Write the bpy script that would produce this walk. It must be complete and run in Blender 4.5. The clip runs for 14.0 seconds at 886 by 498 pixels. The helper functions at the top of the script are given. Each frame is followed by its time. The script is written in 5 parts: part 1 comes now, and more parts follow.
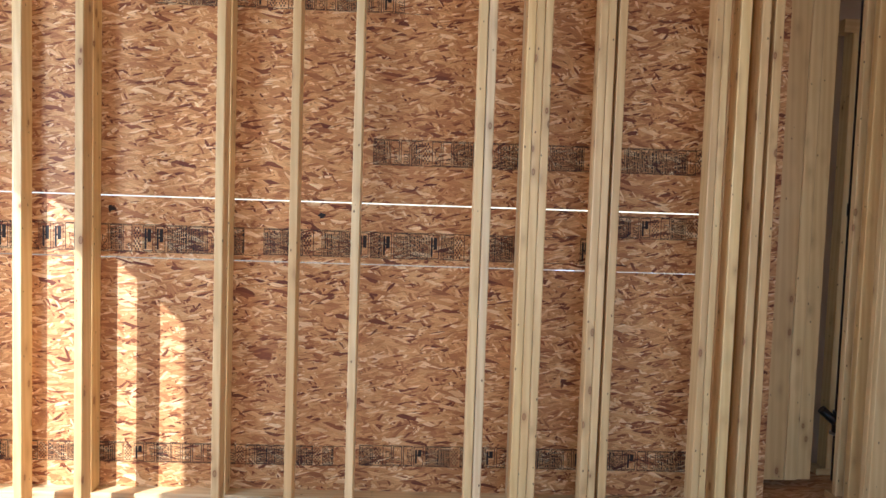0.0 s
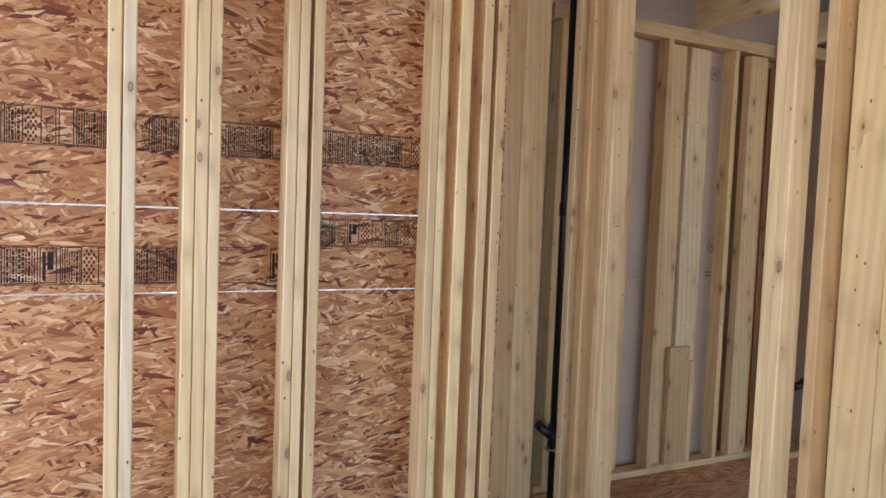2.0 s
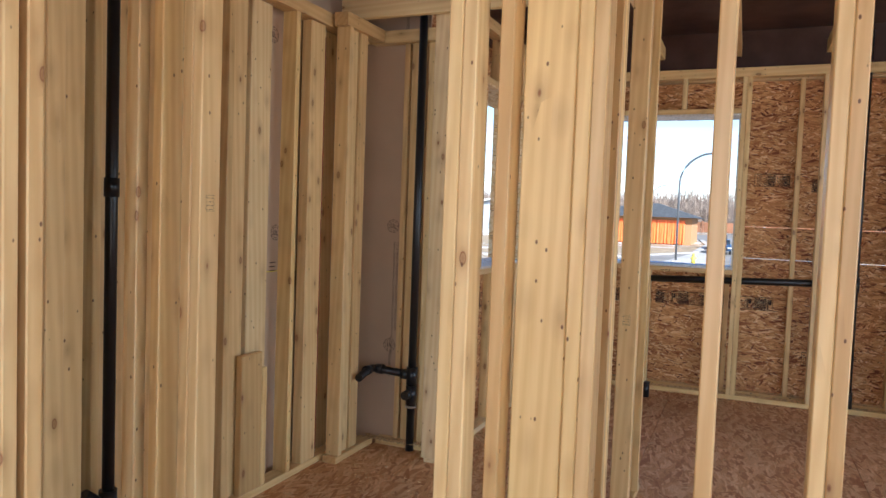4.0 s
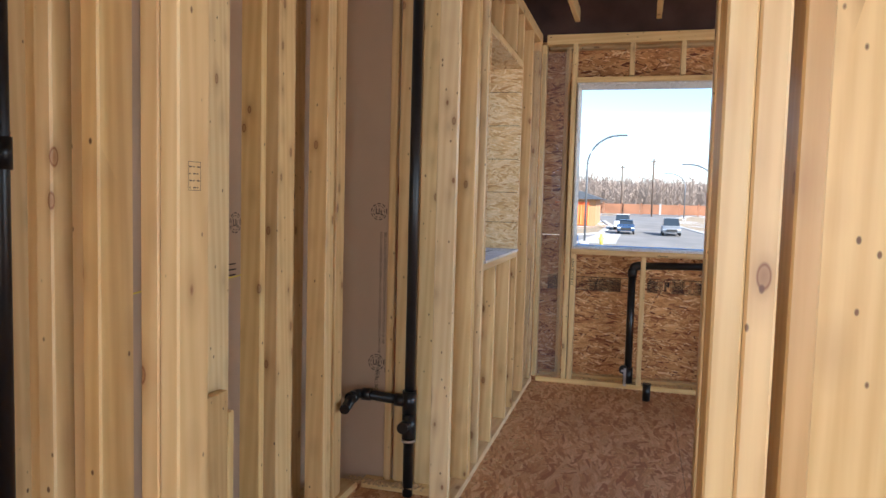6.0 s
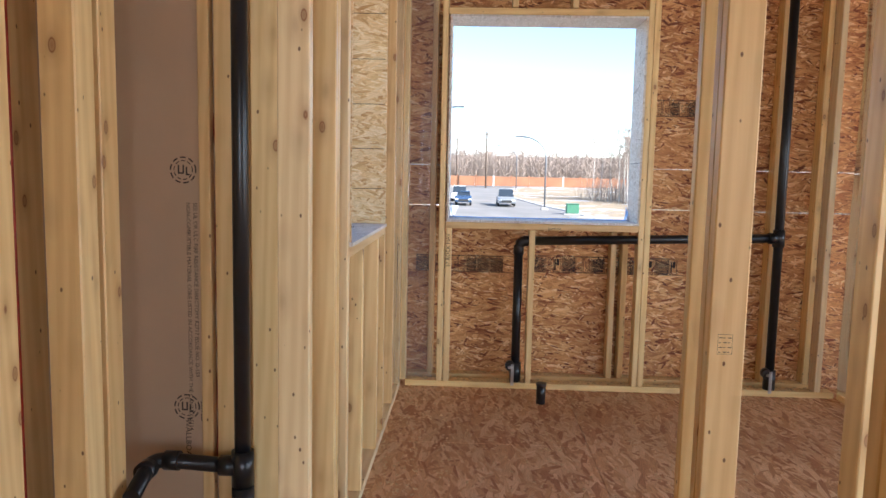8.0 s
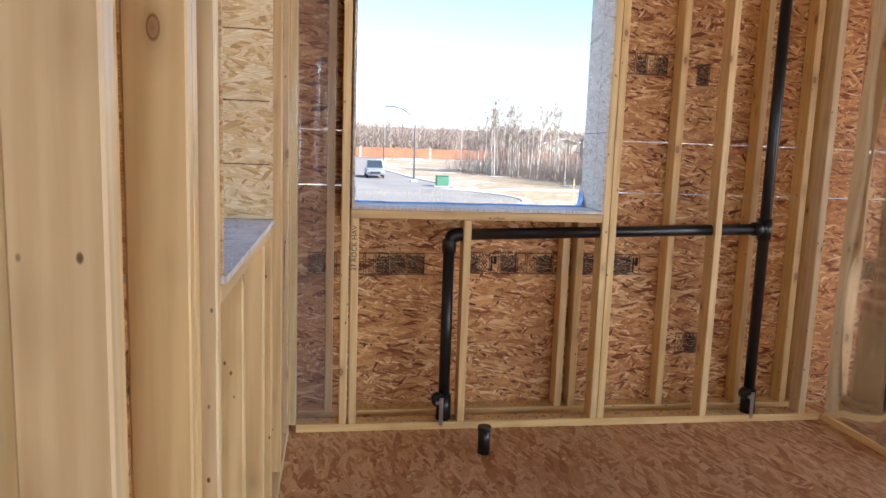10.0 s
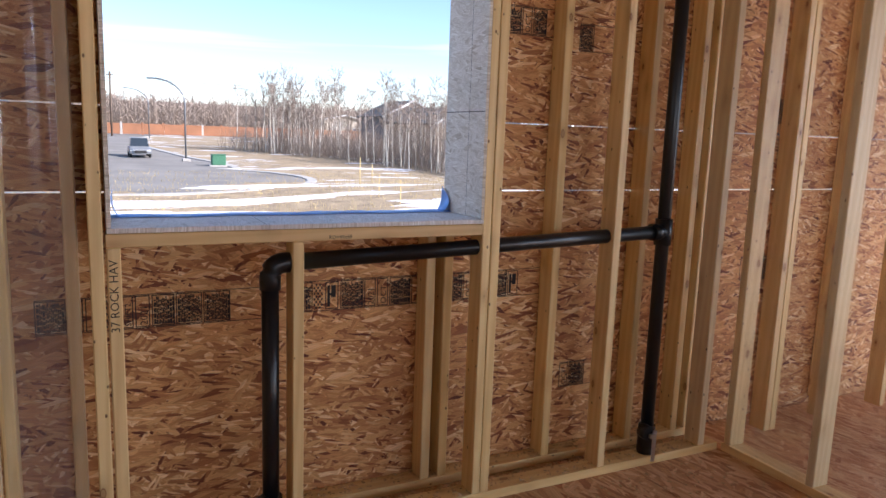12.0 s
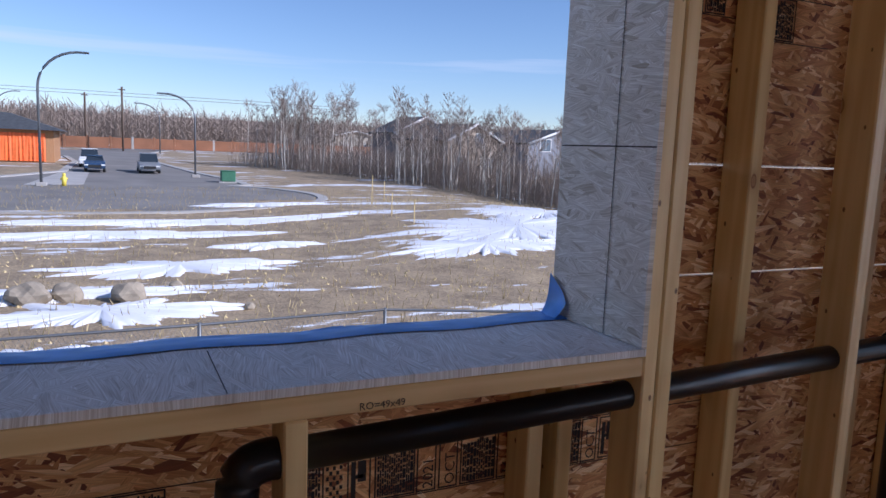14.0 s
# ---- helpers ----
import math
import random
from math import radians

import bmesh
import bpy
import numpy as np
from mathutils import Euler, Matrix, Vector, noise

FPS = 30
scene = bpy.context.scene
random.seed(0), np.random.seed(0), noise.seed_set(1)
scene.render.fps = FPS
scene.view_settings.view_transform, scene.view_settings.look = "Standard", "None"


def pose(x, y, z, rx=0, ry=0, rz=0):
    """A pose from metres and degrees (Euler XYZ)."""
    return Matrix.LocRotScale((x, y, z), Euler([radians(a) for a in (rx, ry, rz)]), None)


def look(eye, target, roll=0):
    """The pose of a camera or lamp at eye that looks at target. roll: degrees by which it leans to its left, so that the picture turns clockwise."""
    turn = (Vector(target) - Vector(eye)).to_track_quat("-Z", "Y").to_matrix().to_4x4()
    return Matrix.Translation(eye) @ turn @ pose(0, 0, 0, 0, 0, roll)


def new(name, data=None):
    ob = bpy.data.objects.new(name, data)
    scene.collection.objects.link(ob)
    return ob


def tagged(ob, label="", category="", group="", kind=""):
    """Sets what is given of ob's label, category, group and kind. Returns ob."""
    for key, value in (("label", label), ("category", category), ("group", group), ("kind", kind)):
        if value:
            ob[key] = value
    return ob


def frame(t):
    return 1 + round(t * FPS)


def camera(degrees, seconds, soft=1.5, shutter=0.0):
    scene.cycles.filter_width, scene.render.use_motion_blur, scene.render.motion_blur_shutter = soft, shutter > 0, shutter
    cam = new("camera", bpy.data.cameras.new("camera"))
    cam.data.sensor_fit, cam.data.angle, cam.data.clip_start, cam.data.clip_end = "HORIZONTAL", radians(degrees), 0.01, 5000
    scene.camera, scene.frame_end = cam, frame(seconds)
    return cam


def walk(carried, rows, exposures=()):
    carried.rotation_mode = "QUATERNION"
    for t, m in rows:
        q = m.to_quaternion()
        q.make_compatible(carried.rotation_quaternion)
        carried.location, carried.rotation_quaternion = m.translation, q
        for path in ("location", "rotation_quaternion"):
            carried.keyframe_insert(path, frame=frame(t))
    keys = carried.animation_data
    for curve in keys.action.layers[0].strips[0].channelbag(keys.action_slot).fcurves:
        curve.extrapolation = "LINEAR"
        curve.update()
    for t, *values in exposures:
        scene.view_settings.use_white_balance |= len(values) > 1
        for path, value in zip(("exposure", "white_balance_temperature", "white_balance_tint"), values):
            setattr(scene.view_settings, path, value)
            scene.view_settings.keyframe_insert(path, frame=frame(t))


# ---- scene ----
cam = camera(63.9, 14.0)
PATH = [
    (0, (3.183, 5.343, 1.456), (3.252, 7.338, 1.341), 1.9),
    (0.5, (3.248, 5.576, 1.499), (3.419, 7.565, 1.368), 2.0),
    (1, (3.298, 5.777, 1.491), (3.627, 7.746, 1.361), 2.0),
    (1.5, (3.307, 5.981, 1.508), (3.878, 7.894, 1.386), 2.0),
    (2, (3.386, 6.18, 1.501), (4.273, 7.97, 1.386), 2.2),
    (2.5, (3.462, 6.342, 1.536), (4.7, 7.909, 1.429), 2.3),
    (3, (3.535, 6.509, 1.52), (4.98, 7.888, 1.426), 2.7),
    (3.5, (3.458, 6.793, 1.483), (5.157, 7.843, 1.397), 2.2),
    (3.7, (3.523, 6.894, 1.478), (5.304, 7.799, 1.386), 2.3),
    (5.8, (4.221, 7.81, 1.448), (6.14, 8.361, 1.319), 1.7),
    (6, (4.337, 7.854, 1.447), (6.262, 8.38, 1.306), 1.5),
    (6.5, (4.605, 7.977, 1.436), (6.553, 8.406, 1.288), 1.4),
    (7, (4.87, 8.069, 1.414), (6.841, 8.365, 1.248), 1.4),
    (7.5, (5.171, 8.123, 1.43), (7.155, 8.295, 1.246), 1.4),
    (8, (5.463, 8.197, 1.375), (7.451, 8.272, 1.169), 1.2),
    (8.2, (5.581, 8.244, 1.387), (7.569, 8.276, 1.173), 1.3),
    (10.3, (6.847, 8.467, 1.367), (8.789, 8.082, 1.079), 1.9),
    (10.5, (6.95, 8.491, 1.37), (8.877, 8.041, 1.074), 1.8),
    (11, (7.24, 8.482, 1.396), (9.118, 7.865, 1.088), 1.8),
    (11.5, (7.516, 8.448, 1.382), (9.335, 7.678, 1.068), 1.9),
    (12, (7.795, 8.375, 1.393), (9.565, 7.501, 1.074), 2.0),
    (12.5, (8.094, 8.277, 1.409), (9.835, 7.346, 1.09), 2.1),
    (13, (8.365, 8.207, 1.417), (10.1, 7.262, 1.105), 2.1),
    (13.5, (8.684, 8.147, 1.447), (10.437, 7.229, 1.152), 2.2),
    (14, (8.978, 8.05, 1.457), (10.767, 7.199, 1.18), 2.2),
]
walk(cam, [(t, look(eye, target, roll)) for t, eye, target, roll in PATH], [(0.0, 0.8, 5350, 9), (1.5, 1.15, 5050, 8), (2.2, 1.3, 4750, 7), (2.6, 1.25, 4650, 7), (3.0, 1.25, 5000, 8), (3.5, 1.3, 5650, 9), (5.8, 1.5, 5750, 10), (8.5, 1.85, 5850, 11), (10.5, 1.8, 5900, 13), (11.0, 1.7, 5900, 14), (11.5, 1.5, 5950, 15), (12.0, 1.25, 5950, 18), (12.5, 0.92, 5900, 21), (13.0, 0.6, 5700, 22), (14.0, 0.15, 5350, 21)])

# ---- world and light ----
SUN_EL, SUN_AZ = 32.5, 42.0      # the sun travels towards +x and +y
world = bpy.data.worlds.new("world")
scene.world = world
world.use_nodes = True
wn = world.node_tree
sky = wn.nodes.new("ShaderNodeTexSky")
sky.sky_type = 'NISHITA'
sky.sun_disc = False
sky.sun_elevation = radians(SUN_EL)
SUN_DIR = Vector((math.sin(radians(SUN_AZ)) * math.cos(radians(SUN_EL)), math.cos(radians(SUN_AZ)) * math.cos(radians(SUN_EL)), -math.sin(radians(SUN_EL))))
sky.sun_rotation = radians(180 + SUN_AZ)
sky.altitude, sky.air_density, sky.dust_density, sky.ozone_density = 700, 1.0, 0.08, 2.4
coord = wn.nodes.new("ShaderNodeTexCoord")
mapn = wn.nodes.new("ShaderNodeMapping")
mapn.inputs["Scale"].default_value = (1.2, 0.35, 14.0)
mapn.inputs["Rotation"].default_value = (0, 0, radians(0))
cloud = wn.nodes.new("ShaderNodeTexNoise")
cloud.inputs["Scale"].default_value, cloud.inputs["Detail"].default_value = 1.6, 6
ramp = wn.nodes.new("ShaderNodeValToRGB")
ramp.color_ramp.elements[0].position, ramp.color_ramp.elements[1].position = 0.54, 0.72
mix = wn.nodes.new("ShaderNodeMixRGB")
mix.inputs[2].default_value = (6.5, 6.8, 7.2, 1)
wn.links.new(coord.outputs["Generated"], mapn.inputs[0])
wn.links.new(mapn.outputs[0], cloud.inputs["Vector"])
wn.links.new(cloud.outputs[0], ramp.inputs[0])
wn.links.new(ramp.outputs[0], mix.inputs[0])
wn.links.new(sky.outputs[0], mix.inputs[1])
wn.links.new(mix.outputs[0], wn.nodes["Background"].inputs[0])
wn.nodes["Background"].inputs[1].default_value = 0.105

sun = new("sun", bpy.data.lights.new("sun", "SUN"))
sun.data.energy, sun.data.angle, sun.data.color = 4.8, radians(0.5), (1.0, 0.93, 0.84)
sun.matrix_world = look((0, 0, 0), SUN_DIR)



def fill_lamp(name, at_, towards, w, h, energy):
    """An added area lamp in an unseen wall's opening, boosting the sky's light indoors."""
    d = bpy.data.lights.new(name, "AREA")
    d.shape, d.size, d.size_y, d.energy, d.color = 'RECTANGLE', w, h, energy, (0.80, 0.90, 1.0)
    new(name, d).matrix_world = look(at_, towards)


for x0, x1, gain in ((.5, 2.9, .6), (3.3, 5.9, 2.0), (6.3, 9.7, .9)):
    fill_lamp("fill_light", ((x0 + x1) / 2, .93, 1.5), ((x0 + x1) / 2, 5, 1.5), x1 - x0 - .1, 2.4, 17 * gain * (x1 - x0) / 2.6)
for y0, y1, gain in ((1.4, 3.4, 1), (3.8, 5.6, 1), (6.86, 8.1, 6.5)):
    fill_lamp("fill_light", (.42, (y0 + y1) / 2, 1.6), (5, (y0 + y1) / 2, 1.6), y1 - y0 - .1, 1.8, 7 * gain * (y1 - y0) / 2)


# ---- materials ----
def mat(name, rough=0.7, metal=0.0):
    m = bpy.data.materials.new(name)
    m.use_nodes = True
    b = m.node_tree.nodes["Principled BSDF"]
    b.inputs["Roughness"].default_value, b.inputs["Metallic"].default_value = rough, metal
    return m, m.node_tree.nodes, m.node_tree.links, b


def node(n, kind, **kw):
    nd = n.new(kind)
    for k, v in kw.items():
        nd.inputs[k.replace("_", " ")].default_value = v
    return nd


def ramp_of(n, stops):
    r = n.new("ShaderNodeValToRGB")
    while len(r.color_ramp.elements) < len(stops):
        r.color_ramp.elements.new(0.5)
    for e, (p, c) in zip(r.color_ramp.elements, stops):
        e.position, e.color = p, (*c, 1)
    return r


def bump(n, l, b, height, strength, distance):
    bp = node(n, "ShaderNodeBump", Strength=strength, Distance=distance)
    l.new(height, bp.inputs["Height"])
    l.new(bp.outputs[0], b.inputs["Normal"])


def mixc(n, l, kind, fac, a, c):
    m = n.new("ShaderNodeMixRGB")
    m.blend_type = kind
    for slot, v in zip((0, 1, 2), (fac, a, c)):
        if hasattr(v, "is_linked"):
            l.new(v, m.inputs[slot])
        else:
            m.inputs[slot].default_value = v if slot == 0 else (*v, 1)
    return m.outputs[0]


def lumber(name, light, dark, knot=(0.16, 0.07, 0.03)):
    """Sawn spruce: grain along the local z axis, a tint of its own for each piece, knots."""
    m, n, l, b = mat(name, 0.42)
    tc = n.new("ShaderNodeTexCoord")
    info = n.new("ShaderNodeObjectInfo")
    off = n.new("ShaderNodeVectorMath"); off.operation = 'SCALE'
    comb = node(n, "ShaderNodeCombineXYZ", X=3.1, Y=7.7, Z=23.0)
    l.new(comb.outputs[0], off.inputs[0]); l.new(info.outputs["Random"], off.inputs["Scale"])
    add = n.new("ShaderNodeVectorMath"); add.operation = 'ADD'
    l.new(tc.outputs["Object"], add.inputs[0]); l.new(off.outputs[0], add.inputs[1])
    mp = node(n, "ShaderNodeMapping", Scale=(1, 1, 0.045))
    l.new(add.outputs[0], mp.inputs[0])
    warp = node(n, "ShaderNodeTexNoise", Scale=5.0, Detail=2)
    l.new(mp.outputs[0], warp.inputs["Vector"])
    grain = node(n, "ShaderNodeTexWave", Scale=17.0, Distortion=5.0, Detail=3.0, Detail_Scale=1.2)
    grain.bands_direction = 'DIAGONAL'
    l.new(mp.outputs[0], grain.inputs["Vector"])
    fine = node(n, "ShaderNodeTexNoise", Scale=160.0, Detail=3)
    l.new(mp.outputs[0], fine.inputs["Vector"])
    col = ramp_of(n, [(0.0, dark), (0.75, light), (1.0, light)])
    s1 = n.new("ShaderNodeMath"); s1.operation = 'MULTIPLY_ADD'
    s1.inputs[1].default_value, s1.inputs[2].default_value = 0.26, 0.36
    l.new(grain.outputs["Fac"], s1.inputs[0])
    s2 = n.new("ShaderNodeMath"); s2.operation = 'MULTIPLY_ADD'
    s2.inputs[1].default_value = 0.24
    l.new(fine.outputs["Fac"], s2.inputs[0]); l.new(s1.outputs[0], s2.inputs[2])
    l.new(s2.outputs[0], col.inputs[0])
    # knots, each with a dark rim and a stained surround, then pin knots and nail holes
    def spots(scale, stops, share):
        kmap = node(n, "ShaderNodeMapping", Scale=scale)
        l.new(add.outputs[0], kmap.inputs[0])
        vor = node(n, "ShaderNodeTexVoronoi", Scale=1.0, Randomness=1.0)
        l.new(kmap.outputs[0], vor.inputs["Vector"])
        kr = ramp_of(n, [(p, (v, v, v)) for p, v in stops])
        l.new(vor.outputs["Distance"], kr.inputs[0])
        ksep = n.new("ShaderNodeSeparateColor")
        l.new(vor.outputs["Color"], ksep.inputs[0])
        kpick = n.new("ShaderNodeMath"); kpick.operation = 'GREATER_THAN'; kpick.inputs[1].default_value = 1 - share
        l.new(ksep.outputs[0], kpick.inputs[0])
        kmul = n.new("ShaderNodeMath"); kmul.operation = 'MULTIPLY'
        l.new(kr.outputs[0], kmul.inputs[0]); l.new(kpick.outputs[0], kmul.inputs[1])
        return kmul.outputs[0]
    c1 = mixc(n, l, 'MIX', spots((11.0, 11.0, 5.5), [(0.0, 0.80), (0.070, 0.65), (0.088, 1.0), (0.112, 0.36), (0.20, 0.16), (0.42, 0.0)], .85), col.outputs[0], knot)
    c1 = mixc(n, l, 'MIX', spots((26.0, 26.0, 15.0), [(0.0, 1.0), (0.07, 0.9), (0.11, 0.0)], .55), c1, (0.16, 0.07, 0.03))
    blot = node(n, "ShaderNodeTexNoise", Scale=1.3, Detail=3)
    l.new(add.outputs[0], blot.inputs["Vector"])
    br = ramp_of(n, [(0.3, (0.86, 0.82, 0.76)), (0.7, (1.08, 1.06, 1.03))])
    l.new(blot.outputs["Fac"], br.inputs[0])
    c2 = mixc(n, l, 'MULTIPLY', 0.8, c1, br.outputs[0])
    tint = ramp_of(n, [(0.0, (0.80, 0.68, 0.52)), (0.4, (0.98, 0.92, 0.80)), (0.75, (1.05, 0.98, 0.76)), (1.0, (1.02, 1.05, 1.12))])
    l.new(info.outputs["Random"], tint.inputs[0])
    c3 = mixc(n, l, 'MULTIPLY', 1.0, c2, tint.outputs[0])
    l.new(c3, b.inputs["Base Color"])
    bump(n, l, b, s2.outputs[0], 0.25, 0.002)
    return m


def strand_board(name, hues, axis, gain=1.0):
    """Oriented strand board: long flakes lying this way and that, in a few layers. axis: the sheet's normal."""
    m, n, l, b = mat(name, 0.6)
    tc = n.new("ShaderNodeTexCoord")
    rot = {'x': (radians(90), 0, radians(90)), 'y': (radians(90), 0, 0), 'z': (0, 0, 0)}[axis]
    flat = node(n, "ShaderNodeMapping", Rotation=(0, 0, 0))
    if axis == 'z':
        l.new(tc.outputs["Object"], flat.inputs[0])
    else:
        sp = n.new("ShaderNodeSeparateXYZ"); cb = n.new("ShaderNodeCombineXYZ")
        l.new(tc.outputs["Object"], sp.inputs[0])
        l.new(sp.outputs["Y" if axis == 'x' else "X"], cb.inputs["X"])
        l.new(sp.outputs["Z"], cb.inputs["Y"])
        l.new(cb.outputs[0], flat.inputs[0])
    wob = node(n, "ShaderNodeTexNoise", Scale=3.0, Detail=2)
    l.new(flat.outputs[0], wob.inputs["Vector"])
    wv = n.new("ShaderNodeVectorMath"); wv.operation = 'SCALE'; wv.inputs["Scale"].default_value = 0.05
    l.new(wob.outputs["Color"], wv.inputs[0])
    base = n.new("ShaderNodeVectorMath"); base.operation = 'ADD'
    l.new(flat.outputs[0], base.inputs[0]); l.new(wv.outputs[0], base.inputs[1])
    out, hsum = None, None
    layers = [(6, 12.0, 44.0, 0), (-20, 16.0, 66.0, .45), (28, 18.0, 78.0, .52), (-3, 13.0, 56.0, .5), (-42, 20.0, 84.0, .64), (57, 24.0, 95.0, .76), (13, 12.0, 60.0, .60), (-12, 22.0, 120.0, .72)]
    for i, (ang, sx, sy, cut) in enumerate(layers):
        turn = node(n, "ShaderNodeMapping", Rotation=(0, 0, radians(ang)), Location=(i * 3.7, i * 1.9, 0))
        l.new(base.outputs[0], turn.inputs[0])
        big_ = 0.55 if axis == 'z' else 1.0
        mp = node(n, "ShaderNodeMapping", Scale=(sx * big_, sy * big_, 1))
        l.new(turn.outputs[0], mp.inputs[0])
        v = node(n, "ShaderNodeTexVoronoi", Scale=1.0, Randomness=1.0)
        v.voronoi_dimensions = '2D'
        l.new(mp.outputs[0], v.inputs["Vector"])
        sc = n.new("ShaderNodeSeparateColor")
        l.new(v.outputs["Color"], sc.inputs[0])
        cr = ramp_of(n, hues)
        l.new(sc.outputs[0], cr.inputs[0])
        streak = node(n, "ShaderNodeTexNoise", Scale=1.0, Detail=3)
        smp = node(n, "ShaderNodeMapping", Scale=(14.0, 380.0, 1))
        l.new(turn.outputs[0], smp.inputs[0]); l.new(smp.outputs[0], streak.inputs["Vector"])
        srp = ramp_of(n, [(0.3, (0.70, 0.64, 0.58)), (0.7, (1.18, 1.18, 1.18))])
        l.new(streak.outputs["Fac"], srp.inputs[0])
        c = mixc(n, l, 'MULTIPLY', 1.0, cr.outputs[0], srp.outputs[0])
        if out is None:
            out, hsum = c, sc.outputs[1]
        else:
            gt = n.new("ShaderNodeMath"); gt.operation = 'GREATER_THAN'
            gt.inputs[1].default_value = cut
            l.new(sc.outputs[2], gt.inputs[0])
            out = mixc(n, l, 'MIX', gt.outputs[0], out, c)
            hm = n.new("ShaderNodeMix")
            l.new(gt.outputs[0], hm.inputs[0]); l.new(hsum, hm.inputs[2]); l.new(sc.outputs[1], hm.inputs[3])
            hsum = hm.outputs[0]
    big = node(n, "ShaderNodeTexNoise", Scale=0.9, Detail=3)
    l.new(flat.outputs[0], big.inputs["Vector"])
    bgr = ramp_of(n, [(0.3, (0.8 * gain, 0.76 * gain, 0.74 * gain)), (0.7, (1.1 * gain, 1.1 * gain, 1.1 * gain))])
    l.new(big.outputs["Fac"], bgr.inputs[0])
    out = mixc(n, l, 'MULTIPLY', 1.0, out, bgr.outputs[0])
    l.new(out, b.inputs["Base Color"])
    bump(n, l, b, hsum, 0.4, 0.0015)
    return m


def plain(name, rgb, rough=0.6, metal=0.0, noise_scale=8.0, vary=0.12, bumpy=0.0):
    m, n, l, b = mat(name, rough, metal)
    tc = n.new("ShaderNodeTexCoord")
    ns = node(n, "ShaderNodeTexNoise", Scale=noise_scale, Detail=5)
    l.new(tc.outputs["Object"], ns.inputs["Vector"])
    cr = ramp_of(n, [(0.3, tuple(c * (1 - vary) for c in rgb)), (0.7, tuple(min(1, c * (1 + vary)) for c in rgb))])
    l.new(ns.outputs["Fac"], cr.inputs[0])
    l.new(cr.outputs[0], b.inputs["Base Color"])
    if bumpy:
        bump(n, l, b, ns.outputs["Fac"], bumpy, 0.01)
    return m


WOOD = lumber("stud_wood", (0.87, 0.695, 0.405), (0.66, 0.44, 0.19), (0.26, 0.10, 0.035))
OSB_HUES = [(0.0, (0.14, 0.032, 0.011)), (0.08, (0.26, 0.085, 0.028)), (0.17, (0.44, 0.19, 0.065)), (0.5, (0.60, 0.31, 0.115)), (0.83, (0.72, 0.44, 0.19)), (1.0, (0.90, 0.69, 0.40))]
OSB_X = strand_board("strand_board_x", OSB_HUES, 'x', 1.15)
OSB_Y = strand_board("strand_board_y", OSB_HUES, 'y', 1.15)
OSB_Z = strand_board("strand_board_floor", [(0.0, (0.42, 0.18, 0.075)), (0.4, (0.62, 0.35, 0.165)), (1.0, (0.78, 0.55, 0.32))], 'z', 1.15)
PALE_HUES = [(0.0, (0.42, 0.29, 0.15)), (0.3, (0.62, 0.50, 0.33)), (1.0, (0.80, 0.72, 0.56))]
JAMB_X = strand_board("jamb_board_x", PALE_HUES, 'x')
JAMB_Y = strand_board("jamb_board_y", [(0.0, (0.50, 0.44, 0.35)), (0.10, (0.68, 0.64, 0.56)), (1.0, (0.82, 0.80, 0.75))], 'y')
JAMB_Z = strand_board("jamb_board_z", [(0.0, (0.68, 0.67, 0.65)), (0.2, (0.78, 0.78, 0.77)), (1.0, (0.86, 0.86, 0.86))], 'z')
PALE_X = strand_board("window_board_x", [(0.0, (0.55, 0.30, 0.11)), (0.25, (0.76, 0.52, 0.24)), (1.0, (0.90, 0.74, 0.46))], 'x')
PALE_Z = strand_board("window_board_z", [(0.0, (0.55, 0.30, 0.11)), (0.25, (0.76, 0.52, 0.24)), (1.0, (0.90, 0.74, 0.46))], 'z')
GYPSUM = plain("gypsum_sheathing", (0.60, 0.44, 0.30), 0.85, 0, 3.0, 0.06)
PIPE = plain("black_pipe", (0.011, 0.011, 0.013), 0.30, 0, 20, 0.2)
STEEL = plain("clamp_steel", (0.6, 0.6, 0.6), 0.3, 1.0)
INK = plain("black_ink", (0.022, 0.014, 0.012), 0.7, 0, 60, 0.3)
INK_SOFT = plain("faded_ink", (0.06, 0.045, 0.04), 0.8, 0, 60, 0.3)
RED = plain("red_sealant", (0.35, 0.03, 0.015), 0.5, 0, 40, 0.3)
BLUE = plain("blue_membrane", (0.13, 0.33, 0.78), 0.35, 0, 12, 0.2)
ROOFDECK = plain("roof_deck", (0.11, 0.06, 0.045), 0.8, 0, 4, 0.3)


# ---- builders ----
def mesh(name, bm, material, parent=None, label=""):
    me = bpy.data.meshes.new(name)
    bm.to_mesh(me)
    bm.free()
    if material:
        me.materials.append(material)
    ob = new(name, me)
    ob.parent = parent
    if label:
        tagged(ob, label)
    return ob


def part(name, bm, material, parent, label=""):
    return mesh(name, bm, material, parent, label)


def add_box(bm, a, b, bev=0.0):
    """A box from corner a to corner b, with worn edges."""
    r = bmesh.ops.create_cube(bm, size=1)
    for v in r["verts"]:
        v.co = Vector([a[i] + (v.co[i] + .5) * (b[i] - a[i]) for i in range(3)])
    if bev:
        es = list({e for v in r["verts"] for e in v.link_edges})
        bmesh.ops.bevel(bm, geom=es, offset=bev, segments=1, affect='EDGES')
    return bm


def boxed(name, a, b, material, parent=None, label="", bev=0.0):
    return mesh(name, add_box(bmesh.new(), a, b, bev), material, parent, label)


